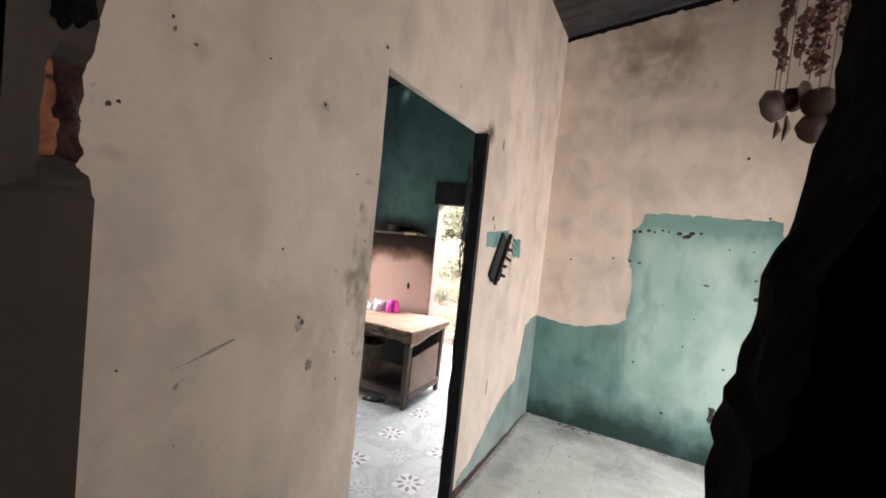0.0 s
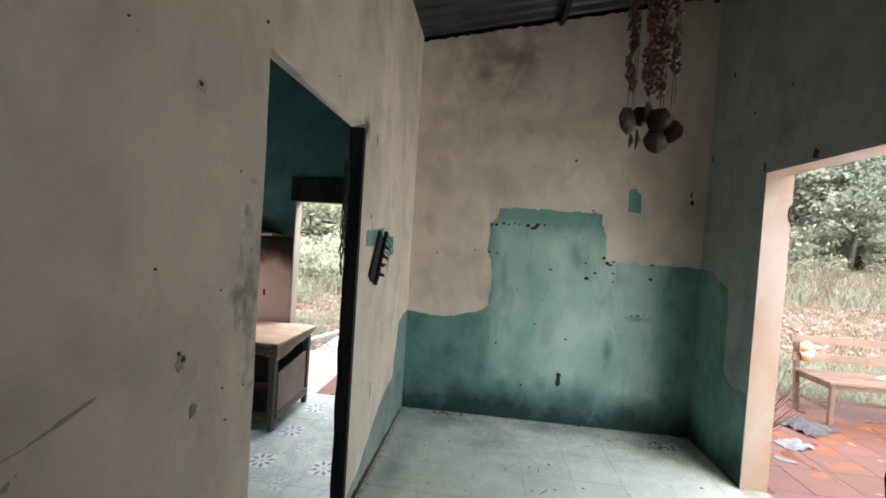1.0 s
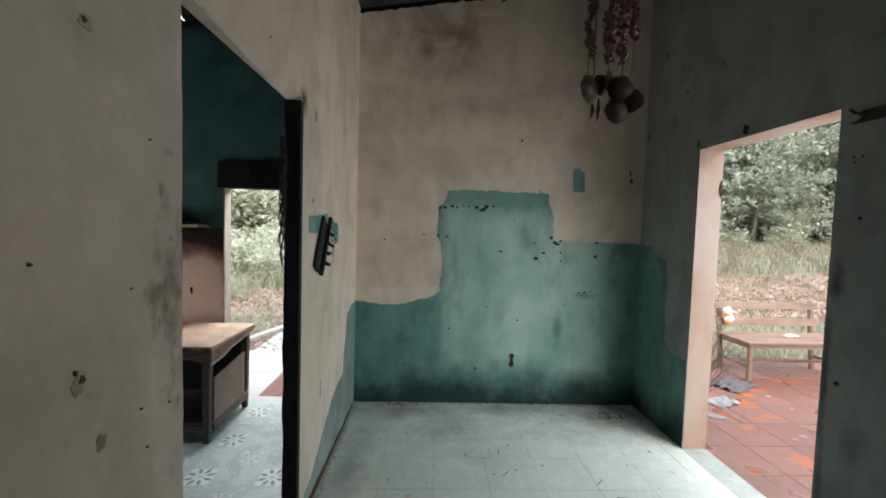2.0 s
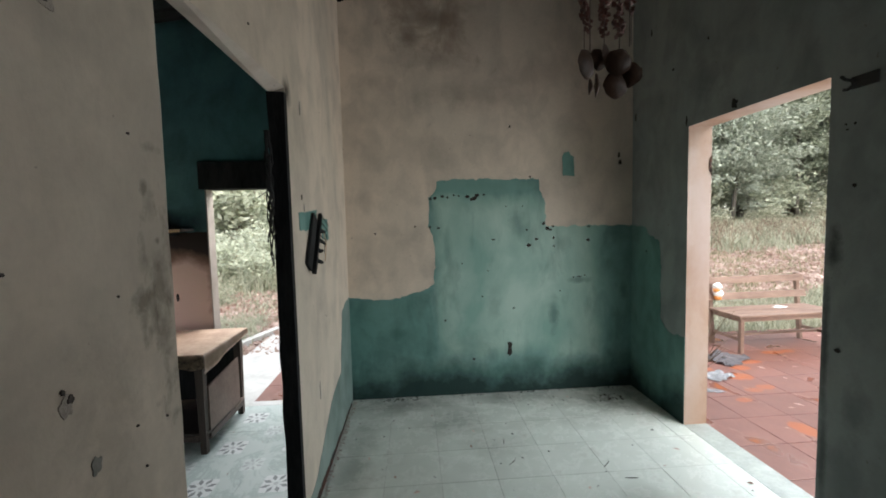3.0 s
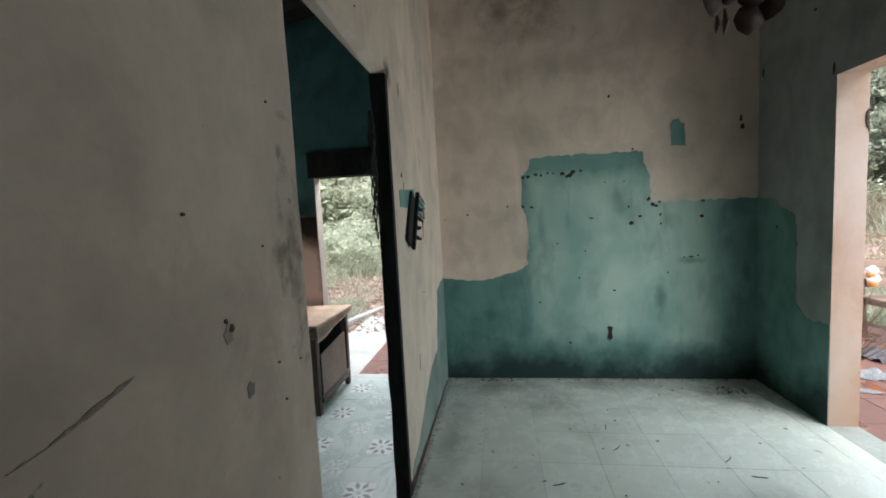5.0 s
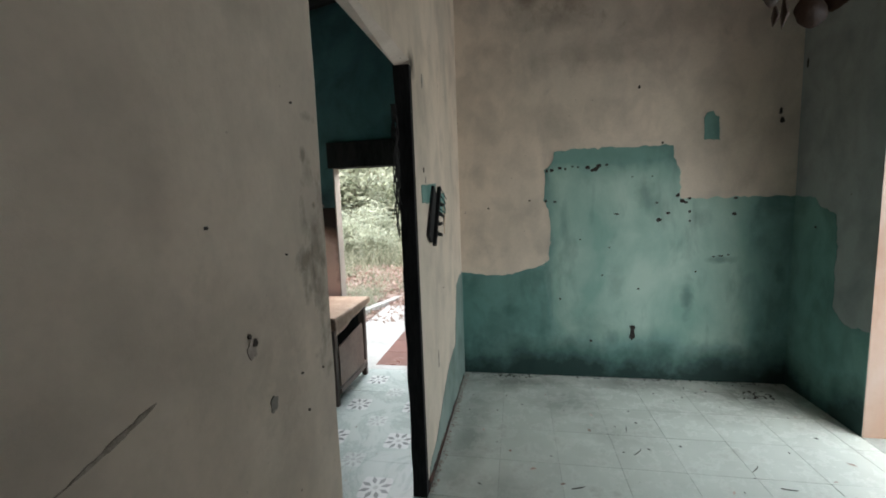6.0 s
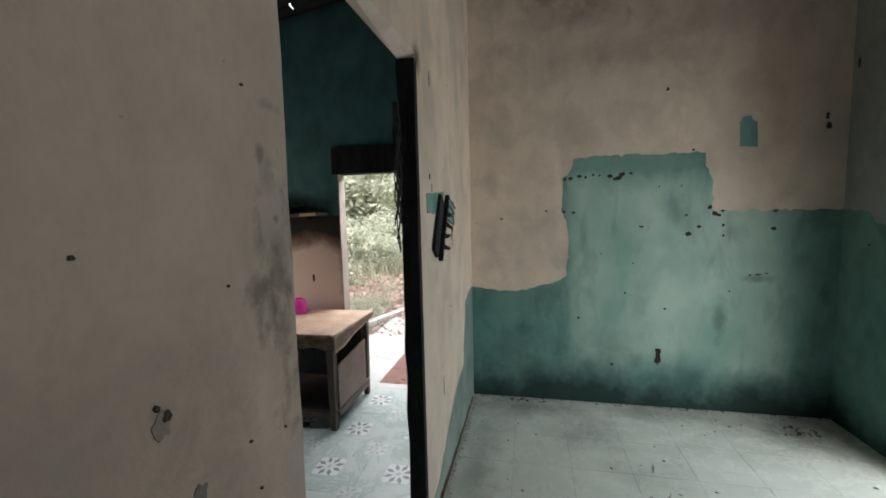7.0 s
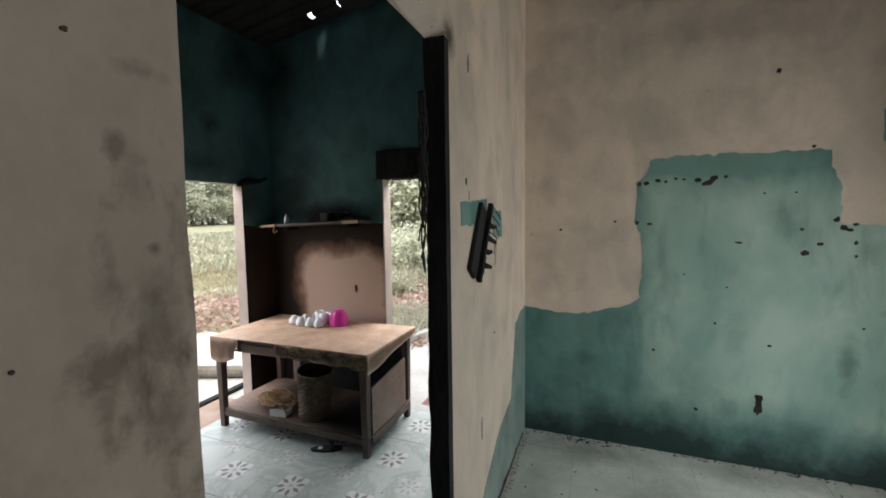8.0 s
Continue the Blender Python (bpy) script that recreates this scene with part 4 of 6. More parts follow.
# ---- kitchen opening ----
def rough_post(x0, x1, y0, y1, z0, z1, amp, seed):
    """An upright post with uneven, chipped edges."""
    bm = bmesh.new()
    n = int((z1 - z0) / 0.05)
    rings = []
    for i in range(n + 1):
        z = z0 + (z1 - z0) * i / n
        j = lambda k: noise.noise(Vector((z * 6, k * 7.7, seed))) * amp
        rings.append([bm.verts.new(p) for p in ((x0 + j(1), y0 + j(2), z), (x1 + 0.2 * j(3), y0 + j(4), z), (x1, y1, z), (x0, y1, z))])
    for a, b in zip(rings, rings[1:]):
        for k in range(4):
            bm.faces.new((a[k], a[(k + 1) % 4], b[(k + 1) % 4], b[k]))
    bm.faces.new(rings[0][::-1])
    bm.faces.new(rings[-1])
    bmesh.ops.recalc_face_normals(bm, faces=bm.faces)
    return bm


edge_bm = rough_post(XLK - 0.002, XL + 0.002, LD0 + 0.004, LD0 - 0.09, 0.0, LDH - 0.02, 0.007, 4.0)
for v in edge_bm.verts:
    if v.co.y < LD0 - 0.05:
        v.co.x = min(v.co.x, XL - 0.002)
part("chipped_edge", edge_bm, PEACH_SCUFF, wall_w, "uneven plaster edge of the opening")
post = tagged(obj("door_post", rough_post(XLK - 0.006, XL + 0.003, LD1 - 0.028, LD1 + 0.02, 0.0, LDH, 0.006, 1.0), CHAR), "charred black wooden door post with chipped edges", "door post", kind="structure")
tagged(obj("kitchen_lintel", boxed(KD0 - 0.045, KD1 + 0.05, YB - 0.03, YBO + 0.02, KDH, KDH + 0.256, 0.006), CHAR), "charred black timber lintel over the back door", "lintel", kind="structure")
tagged(obj("door_frame_back", boxed(KD0, KD0 + 0.012, YB - 0.004, YBO, 0.0, KDH), OUTER), "pale plastered door reveal", "door frame", kind="structure")

wires = thing("hanging_wires", "tangled black wires hanging on the charred post", "wire", pose(XLK + 0.006, LD1 - 0.040, 2.26))
for k in range(11):
    bm = bmesh.new()
    pts = []
    ln = random.uniform(0.35, 0.72)
    for i in range(14):
        s = i / 13
        pts.append((-0.006 - 0.010 * math.sin(i * 1.3 + k) - 0.0022 * k, -0.008 * math.cos(i * 0.9 + k * 2), -ln * s))
    tube(bm, pts, 0.0036, 5)
    part("wire", bm, WIRE, wires)
bm = bmesh.new()
tube(bm, [(-0.01, 0, -0.3), (-0.05, -0.02, -0.33), (-0.075, -0.025, -0.35)], 0.0022, 5)
part("wire", bm, WIRE, wires)


# ---- wall rack ----
def wall_rack():
    ang = math.degrees(math.atan2(0.26, 0.40))
    root = thing("coat_rack", "charred black wooden coat rack hanging askew on the peach wall", "coat rack", pose(XL + 0.004, 2.87, 1.66, -ang, 0, 0))
    # Dark board, widened to stand for the shadow and soot smudge beside the rail.
    part("shadow_board", boxed(0.0, 0.02, -0.085, 0.015, -0.205, 0.165, 0.004), CHAR, root)
    part("rail", boxed(0.016, 0.042, 0.012, 0.042, -0.215, 0.225, 0.004), CHAR, root)
    for k in range(4):
        z = -0.12 + 0.075 * k
        bm = bmesh.new()
        out = (0.10, 0.075, 0.115, 0.085)[k]
        tube(bm, [(0.03, 0.03, z), (0.045, 0.065, z + 0.006), (0.055, out, z + 0.018)], [0.016, 0.013, 0.010], 7)
        part("peg", bm, CHAR, root)
    part("bracket", boxed(0.0, 0.03, 0.04, 0.095, -0.15, -0.05, 0.004), CHAR, root)
    part("bracket", boxed(0.0, 0.03, 0.04, 0.08, 0.06, 0.12, 0.004), CHAR, root)
    bm = bmesh.new()
    tube(bm, [(0.045, 0.07, 0.14), (0.06, 0.13, 0.06), (0.055, 0.18, -0.05)], 0.0022, 5)
    part("straw", bm, STRAW, root, "loose straw")
    for k in range(5):
        bm = bmesh.new()
        tube(bm, [(0.04, 0.05, 0.02 + 0.05 * k), (0.06, 0.10 + 0.012 * k, 0.03 + 0.045 * k), (0.05, 0.15 + 0.02 * (k % 3), -0.01 + 0.06 * k)], [0.003, 0.0025, 0.0015], 5)
        part("twig", bm, CHAR, root)
    return root


wall_rack()


# ---- shell hanging ----
def hanging():
    root = thing("shell_hanging", "brown shell hanging with red-brown strands, hung from the roof", "wind chime", pose(0.39, 1.77, roof_z(0.36) - 0.04))
    top = 0.0
    bottom = -1.70
    rnd = random.Random(5)
    part("top_hoop", (lambda bm: (tube(bm, [(0.09 * math.cos(a), 0.09 * math.sin(a), top - 0.05) for a in [i * math.pi / 8 for i in range(17)]], 0.006, 6), bm)[1])(bmesh.new()), DARKWOOD, root)
    bm = bmesh.new()
    for k in range(4):
        a = k * 1.9
        bmesh.ops.create_cone(bm, cap_ends=True, segments=5, radius1=0.013, radius2=0.004, depth=0.011,
                              matrix=pose(0.012 * math.cos(a), 0.012 * math.sin(a), 0.009 * (k - 1.5), 50 * k, 70 + 35 * k, 20))
    bead_mesh = bpy.data.meshes.new("shell_bead")
    bm.to_mesh(bead_mesh)
    bm.free()
    bead_mesh.materials.append(REDSHELL)
    for k in range(9):
        a = 2 * math.pi * k / 9
        x, y = 0.085 * math.cos(a), 0.06 * math.sin(a)
        end = bottom + rnd.uniform(-0.02, 0.12)
        bm = bmesh.new()
        tube(bm, [(x, y, top), (x * 1.05, y, -0.8), (x * rnd.uniform(0.9, 1.15), y, end)], 0.0017, 5)
        part("string", bm, STRING, root)
        if k in (0, 2, 4, 6, 7):
            z = rnd.uniform(-0.8, -0.6)
            while z > end + rnd.uniform(0.0, 0.12):
                bead = new("shell_bead", bead_mesh)
                bead.parent = root
                s = rnd.uniform(0.6, 1.1)
                bead.matrix_local = pose(x + rnd.uniform(-.012, .012), y + rnd.uniform(-.012, .012), z, rnd.uniform(0, 360), rnd.uniform(0, 360), 0) @ Matrix.Scale(s, 4)
                z -= rnd.uniform(0.013, 0.021)
                if rnd.random() < 0.05:
                    z -= 0.05
    for x, y, z, s, yaw in [(-0.085, 0.0, -1.705, 0.056, 35), (-0.03, 0.02, -1.68, 0.042, 20), (0.03, -0.02, -1.705, 0.05, -10), (0.085, 0.0, -1.745, 0.047, -35), (0.03, 0.0, -1.785, 0.05, 5), (0.0, 0.02, -1.66, 0.042, 50)]:
        bm = bmesh.new()
        rows, cols = 6, 20
        ring = []
        for i in range(rows + 1):
            r = s * i / rows
            ring.append([bm.verts.new((r * math.cos(2 * math.pi * j / cols) * (1 + 0.06 * math.sin(j * 2.1)), -0.35 * (s * s - r * r) / s - 0.002 * math.sin(j * math.pi), r * math.sin(2 * math.pi * j / cols) * (1 + 0.05 * math.cos(j * 1.7)))) for j in range(cols)] if i else [bm.verts.new((0, -0.35 * s, 0))])
        for j in range(cols):
            bm.faces.new((ring[0][0], ring[1][j], ring[1][(j + 1) % cols]))
        for i in range(1, rows):
            for j in range(cols):
                bm.faces.new((ring[i][j], ring[i + 1][j], ring[i + 1][(j + 1) % cols], ring[i][(j + 1) % cols]))
        bmesh.ops.solidify(bm, geom=bm.faces[:], thickness=0.004)
        bmesh.ops.transform(bm, matrix=pose(x, y, z, 0, 0, yaw), verts=bm.verts)
        part("shell", bm, SHELL, root, smooth=True)
    for x, z, ln in [(-0.045, -1.74, 0.09), (-0.07, -1.76, 0.06)]:
        bm = bmesh.new()
        tube(bm, [(x, 0, z), (x + 0.006, 0.004, z - ln * 0.5), (x - 0.004, 0, z - ln)], [0.004, 0.012, 0.001], 6)
        part("shell_spike", bm, SHELL, root)
    return root


hanging()
# burnt hook on the east wall and loose strap at the roof edge
hook = thing("wall_hook", "blackened metal hook bracket on the plaster", "hook", pose(XR, 2.13, 2.41))
part("plate", boxed(-0.014, 0.0, -0.09, 0.03, -0.03, 0.03, 0.004), WIRE, hook)
for yy in (0.045, 0.03):
    bm = bmesh.new()
    tube(bm, [(-0.008, 0.0, 0.0), (-0.03, yy, 0.025 if yy > 0.04 else -0.03), (-0.028, yy + 0.02, 0.045 if yy > 0.04 else -0.025)], 0.008, 6)
    part("prong", bm, WIRE, hook)
strap = tagged(obj("roof_strap", (lambda bm: (tube(bm, [(0.36, YB - 0.02, 4.10), (0.355, YB - 0.03, 4.02), (0.34, YB - 0.05, 3.98)], [0.012, 0.014, 0.006], 6), bm)[1])(bmesh.new()), WIRE), "blackened strap hanging from the purlin end", "strap")


# ---- kitchen table and what is on it ----
TX0, TX1, TY0, TY1, TZ = -3.50, -2.02, 3.385, 4.12, 0.80


def kitchen_table():
    root = thing("kitchen_table", "dark wooden kitchen table with a lower shelf and stained oilcloth", "table", pose(0, 0, 0))
    for x, y in ((TX0 + 0.03, TY0 + 0.03), (TX1 - 0.03, TY0 + 0.03), (TX0 + 0.03, TY1 - 0.03), (TX1 - 0.03, TY1 - 0.03)):
        bm = bmesh.new()
        vs = box(bm, x - 0.032, x + 0.032, y - 0.032, y + 0.032, 0, TZ - 0.03, 0.004)
        for v in vs:
            k = 0.72 + 0.28 * min(1, v.co.z / 0.35)
            v.co.x, v.co.y = x + (v.co.x - x) * k, y + (v.co.y - y) * k
        part("leg", bm, DARKWOOD, root)
    part("tabletop", boxed(TX0 - 0.004, TX1 + 0.02, TY0 - 0.02, TY1 + 0.02, TZ - 0.03, TZ, 0.005), DARKWOOD, root)
    part("apron", boxed(TX0 + 0.06, TX1 - 0.06, TY0 + 0.012, TY0 + 0.034, TZ - 0.12, TZ - 0.03), DARKWOOD, root)
    part("apron", boxed(TX1 - 0.034, TX1 - 0.012, TY0 + 0.06, TY1 - 0.06, TZ - 0.10, TZ - 0.03), DARKWOOD, root)
    dr = part("drawer_front", boxed(TX0 + 0.30, TX0 + 0.70, TY0 - 0.006, TY0 + 0.012, TZ - 0.115, TZ - 0.045, 0.004), BOARD, root, "worn brown drawer front")
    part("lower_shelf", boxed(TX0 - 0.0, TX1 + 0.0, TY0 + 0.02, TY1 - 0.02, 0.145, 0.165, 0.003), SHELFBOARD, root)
    part("rail", boxed(TX1 - 0.03, TX1 + 0.012, TY0 + 0.055, TY1 - 0.055, 0.10, 0.146, 0.004), DARKWOOD, root)
    part("rail", boxed(TX0 + 0.06, TX1 - 0.06, TY0 + 0.01, TY0 + 0.034, 0.10, 0.144, 0.004), DARKWOOD, root)
    part("back_panel", boxed(TX0 + 0.3, TX1 - 0.06, TY1 - 0.05, TY1 - 0.035, 0.166, TZ - 0.04), CHAR, root, "blackened back panel")
    bm = bmesh.new()
    vs = box(bm, TX1 - 0.012, TX1 + 0.006, TY0 + 0.065, TY1 - 0.12, 0.166, 0.54, 0.002)
    for v in vs:
        if v.co.z > 0.4:
            v.co.z += 0.10 * (v.co.y - TY0 - 0.3)
    part("side_panel", bm, BOARD, root, "leaning plain board at the table's end")
    part("stile", boxed(TX0 + 0.22, TX0 + 0.30, TY1 - 0.06, TY1 - 0.035, 0.166, TZ - 0.04, 0.003), BOARD, root)
    return root


def oilcloth():
    """Cloth over the top with uneven drops at its edges."""
    nx, ny = 60, 30
    ex, ey = 0.035, 0.035
    bm = bmesh.new()
    def drop(u, v):
        x = TX0 - 0.008 + u * (TX1 - TX0 + ex + 0.008)
        y = TY0 - ey + v * (TY1 - TY0 + 2 * ey)
        return x, y
    grid = []
    for j in range(ny + 1):
        row = []
        for i in range(nx + 1):
            x, y = drop(i / nx, j / ny)
            z = TZ + 0.004 + 0.003 * noise.noise(Vector((x * 4, y * 4, 0)))
            row.append(bm.verts.new((x, y, z)))
        grid.append(row)
    for j in range(ny):
        for i in range(nx):
            bm.faces.new((grid[j][i], grid[j][i + 1], grid[j + 1][i + 1], grid[j + 1][i]))
    root = tagged(obj("oilcloth", bm, CLOTH, smooth=True), "stained brown oilcloth spread over the kitchen table", "tablecloth")
    def flap(name, a, b, depth, out, start_depth=0.0):
        bm = bmesh.new()
        n, m = 36, 4
        rows = []
        for j in range(m + 1):
            r = []
            for i in range(n + 1):
                s = i / n
                p = Vector(a).lerp(Vector(b), s)
                d = depth(s) * j / m
                w = 0.004 * math.sin(s * 17 + j) * j / m
                r.append(bm.verts.new((p.x + out[0] * (w + 0.004 * (j > 0)), p.y + out[1] * (w + 0.004 * (j > 0)), TZ + 0.004 - d)))
            rows.append(r)
        for j in range(m):
            for i in range(n):
                bm.faces.new((rows[j][i], rows[j][i + 1], rows[j + 1][i + 1], rows[j + 1][i]))
        bmesh.ops.solidify(bm, geom=bm.faces[:], thickness=0.002)
        part(name, bm, CLOTH_EDGE if name == "printed_edge" else CLOTH, root, smooth=True)
    fy = TY0 - ey
    flap("cloth_drop", (TX0 - 0.008, fy, 0), (TX0 + 0.30, fy, 0), lambda s: 0.20 + 0.014 * math.sin(s * 5) - 0.05 * max(0.0, s - 0.5) - 0.08 * (s > 0.88), (0, -1))
    flap("printed_edge", (TX0 + 0.68, fy, 0), (TX1 + ex, fy, 0), lambda s: 0.095 + 0.02 * s + 0.008 * math.sin(s * 30), (0, -1))
    flap("cloth_drop", (TX1 + ex, fy, 0), (TX1 + ex, TY1 + ey, 0), lambda s: 0.15 - 0.105 * s + 0.006 * math.sin(s * 9), (1, 0))
    flap("cloth_drop", (TX0 - 0.008, fy, 0), (TX0 - 0.008, TY1 + ey, 0), lambda s: 0.07 + 0.015 * math.sin(s * 8), (-1, 0))
    return root


kitchen_table()
oilcloth()
TOP = TZ + 0.008


def cup(x, y, turn, scale=1.0):
    root = thing("teacup", "small white glazed cup turned over on the oilcloth", "cup", pose(x, y, TOP, 0, 0, turn), "cups on the table")
    bm = bmesh.new()
    lathe(bm, [(0.036 * scale, 0.0), (0.037 * scale, 0.012 * scale), (0.031 * scale, 0.035 * scale), (0.018 * scale, 0.048 * scale), (0.017 * scale, 0.055 * scale), (0.004, 0.055 * scale)], 20)
    part("bowl", bm, WHITE, root, smooth=True)
    return root


for x, y in ((-3.10, 3.90), (-3.00, 3.87), (-2.90, 3.88), (-2.81, 3.88), (-3.03, 3.97)):
    cup(x, y, random.uniform(0, 360), 1.3)


def mug(x, y, turn, tilt=0):
    root = thing("mug", "white glazed mug with a handle standing on the oilcloth", "mug", pose(x, y, TOP, 0, 0, turn), "cups on the table")
    bm = bmesh.new()
    lathe(bm, [(0.036, 0), (0.04, 0.006), (0.04, 0.10), (0.037, 0.10), (0.036, 0.01), (0.002, 0.01)], 22)
    body = part("body", bm, WHITE, root, smooth=True)
    bm = bmesh.new()
    tube(bm, [(0.038 + 0.028 * math.sin(math.pi * i / 8), 0, 0.08 - 0.06 * i / 8) for i in range(9)], 0.005, 6)
    part("handle", bm, WHITE, body, smooth=True)
    return root


mug(-2.92, 4.03, 200)
mug(-2.83, 3.98, 170)
mug(-2.78, 4.04, 30)
pink = thing("pink_bowl", "bright pink plastic bowl with pale stripe, upturned on table", "bowl", pose(-2.67, 3.99, TOP, 0, 0, 14))
bm = bmesh.new()
lathe(bm, [(0.088, 0.0), (0.09, 0.006), (0.086, 0.012), (0.08, 0.07), (0.06, 0.12), (0.03, 0.14), (0.004, 0.143)], 28)
dome = part("bowl", bm, PINK, pink, smooth=True)
PALEPINK = simple("pale_pink_plastic", (0.75, 0.3, 0.6), (0.8, 0.36, 0.66), 5, 0.35, 0, 0.05)
bm = bmesh.new()
tube(bm, [(-0.045, -0.078 * c, z) for c, z in ((0.97, 0.012), (0.86, 0.07), (0.52, 0.122))], 0.006, 6)
part("stripe", bm, PALEPINK, dome)


def basket():
    root = thing("wicker_basket", "tall brown woven wicker basket leaning on the table's lower shelf", "basket", pose(-2.63, 3.56, 0.168, 3, 6, 0))
    bm = bmesh.new()
    lathe(bm, [(0.105, 0.0), (0.118, 0.03), (0.133, 0.38), (0.125, 0.38), (0.108, 0.03), (0.01, 0.02)], 30)
    part("lining", bm, WICKER, root)
    for k in range(19):
        z = 0.015 + k * 0.02
        r = 0.117 + 0.018 * z / 0.36
        bm = bmesh.new()
        tube(bm, [((r + 0.004 * (-1) ** (i + k)) * math.cos(i * math.pi / 18), (r + 0.004 * (-1) ** (i + k)) * math.sin(i * math.pi / 18), z) for i in range(37)], 0.0065, 5, False)
        part("weave", bm, WICKER, root)
    bm = bmesh.new()
    tube(bm, [(0.137 * math.cos(i * math.pi / 18), 0.137 * math.sin(i * math.pi / 18), 0.39) for i in range(37)], 0.010, 6, False)
    part("rim", bm, WICKER, root)
    bm = bmesh.new()
    tube(bm, [(0.05 + 0.034 * math.cos(i * math.pi / 9), -0.142 + 0.006 * math.sin(i), 0.28 + 0.034 * math.sin(i * math.pi / 9)) for i in range(19)], 0.008, 6, False)
    part("handle", bm, WICKER, root)
    return root


basket()


def straw_pile():
    root = thing("straw_bundle", "loose heap of tan straw strips on the lower shelf", "straw", pose(-3.0, 3.58, 0.166))
    rnd = random.Random(8)
    for k in range(44):
        bm = bmesh.new()
        a, r = rnd.uniform(0, 6.28), rnd.uniform(0.08, 0.19)
        cx, cy = rnd.uniform(-0.07, 0.07), rnd.uniform(-0.03, 0.05)
        pts = [(cx + r * math.cos(a + s * 0.45), cy + 0.6 * r * math.sin(a + s * 0.45), 0.008 + 0.10 * max(0, 1 - (cx / 0.12) ** 2) * rnd.uniform(0.1, 1) + 0.008 * math.sin(s)) for s in range(7)]
        tube(bm, pts, 0.0055, 5)
        part("strip", bm, STRAW, root)
    return root


straw_pile()
carton = thing("carton", "small open white cardboard carton on the lower shelf", "box", pose(-2.90, 3.47, 0.166, 0, 0, 8))
part("base", boxed(-0.07, 0.07, -0.04, 0.05, 0, 0.006), PAPER, carton)
for a in ((-0.07, 0.07, -0.044, -0.04, 0, 0.06), (-0.074, -0.07, -0.044, 0.05, 0, 0.06), (0.07, 0.074, -0.044, 0.05, 0, 0.04), (-0.07, 0.07, 0.05, 0.054, 0, 0.065)):
    part("side", boxed(*a), PAPER, carton)

# shelf over the table
shelf = thing("wall_shelf", "sooty wooden shelf board on the kitchen wall", "shelf", pose(0, 0, 0))
bm = bmesh.new()
vs = box(bm, XW + 0.006, -2.45, YB - 0.22, YB - 0.004, 1.69, 1.715, 0.003)
for v in vs:
    v.co.z += 0.035 * (v.co.x + 3.6)
part("board", bm, DARKWOOD, shelf)
part("edge_strip", (lambda b: ([setattr(v.co, "z", v.co.z + 0.035 * (v.co.x + 3.6)) for v in box(b, XW + 0.05, XW + 0.22, YB - 0.235, YB - 0.221, 1.688, 1.716, 0.002)], b)[1])(bmesh.new()), STRAW, shelf, "pale worn front edge")
part("edge_strip", (lambda b: ([setattr(v.co, "z", v.co.z + 0.035 * (v.co.x + 3.6)) for v in box(b, -2.62, -2.46, YB - 0.235, YB - 0.221, 1.688, 1.716, 0.002)], b)[1])(bmesh.new()), STRAW, shelf, "pale worn front edge")
for x in (-3.3, -2.6):
    part("bracket", boxed(x - 0.012, x + 0.012, YB - 0.18, YB - 0.006, 1.655 + 0.035 * (x + 3.6), 1.688 + 0.035 * (x + 3.6), 0.003), CHAR, shelf)
bottle = thing("bottle", "small white plastic bottle on the sooty shelf", "bottle", pose(-3.32, YB - 0.14, 1.726))
bm = bmesh.new()
lathe(bm, [(0.022, 0), (0.024, 0.004), (0.024, 0.055), (0.012, 0.068), (0.011, 0.075)], 18)
bottle_body = part("body", bm, WHITE, bottle, smooth=True)
bm = bmesh.new()
lathe(bm, [(0.012, 0.074), (0.013, 0.078), (0.012, 0.094), (0.004, 0.096)], 14)
part("cap", bm, WHITE, bottle_body, smooth=True)
pot = thing("cooking_pot", "soot blackened cooking pot on the shelf", "pot", pose(-2.83, YB - 0.12, 1.742))
bm = bmesh.new()
lathe(bm, [(0.07, 0), (0.085, 0.02), (0.085, 0.075), (0.092, 0.08), (0.092, 0.085), (0.078, 0.085), (0.07, 0.02), (0.01, 0.015)], 24)
pot_body = part("body", bm, BLACK, pot, smooth=True)
bm = bmesh.new()
tube(bm, [(0.088, 0, 0.07), (0.15, 0.01, 0.085), (0.19, 0.01, 0.08)], [0.01, 0.008, 0.011], 8)
part("handle", bm, BLACK, pot_body)
pan = thing("lid", "flat soot blackened pan lid lying on the shelf", "lid", pose(-2.60, YB - 0.12, 1.75))
bm = bmesh.new()
lathe(bm, [(0.11, 0), (0.112, 0.006), (0.06, 0.02), (0.02, 0.026)], 24)
disc = part("disc", bm, BLACK, pan, smooth=True)
bm = bmesh.new()
lathe(bm, [(0.012, 0.024), (0.014, 0.04), (0.006, 0.046)], 12)
part("knob", bm, BLACK, disc, smooth=True)
YELLOW = simple("yellow_plastic", (0.5, 0.36, 0.12), (0.58, 0.43, 0.16), 9, 0.5)
ring_hook = thing("cup_hook", "yellow plastic ring hook under the shelf edge", "hook", pose(-3.40, YB - 0.215, 1.69))
bm = bmesh.new()
tube(bm, [(0.022 * math.cos(a), 0, -0.026 + 0.022 * math.sin(a)) for a in [math.pi / 2 + i * math.pi / 7 for i in range(12)]], 0.004, 6)
part("ring", bm, YELLOW, ring_hook)
burnt = thing("burnt_bracket", "charred bracket at the side door's top corner", "bracket", pose(XW, WD1 - 0.03, WDH))
bm = bmesh.new()
tube(bm, [(0.0, -0.02, -0.005), (0.03, 0.06, 0.03), (0.05, 0.18, 0.04), (0.05, 0.30, 0.075)], [0.02, 0.035, 0.024, 0.006], 7)
part("arm", bm, CHAR, burnt)

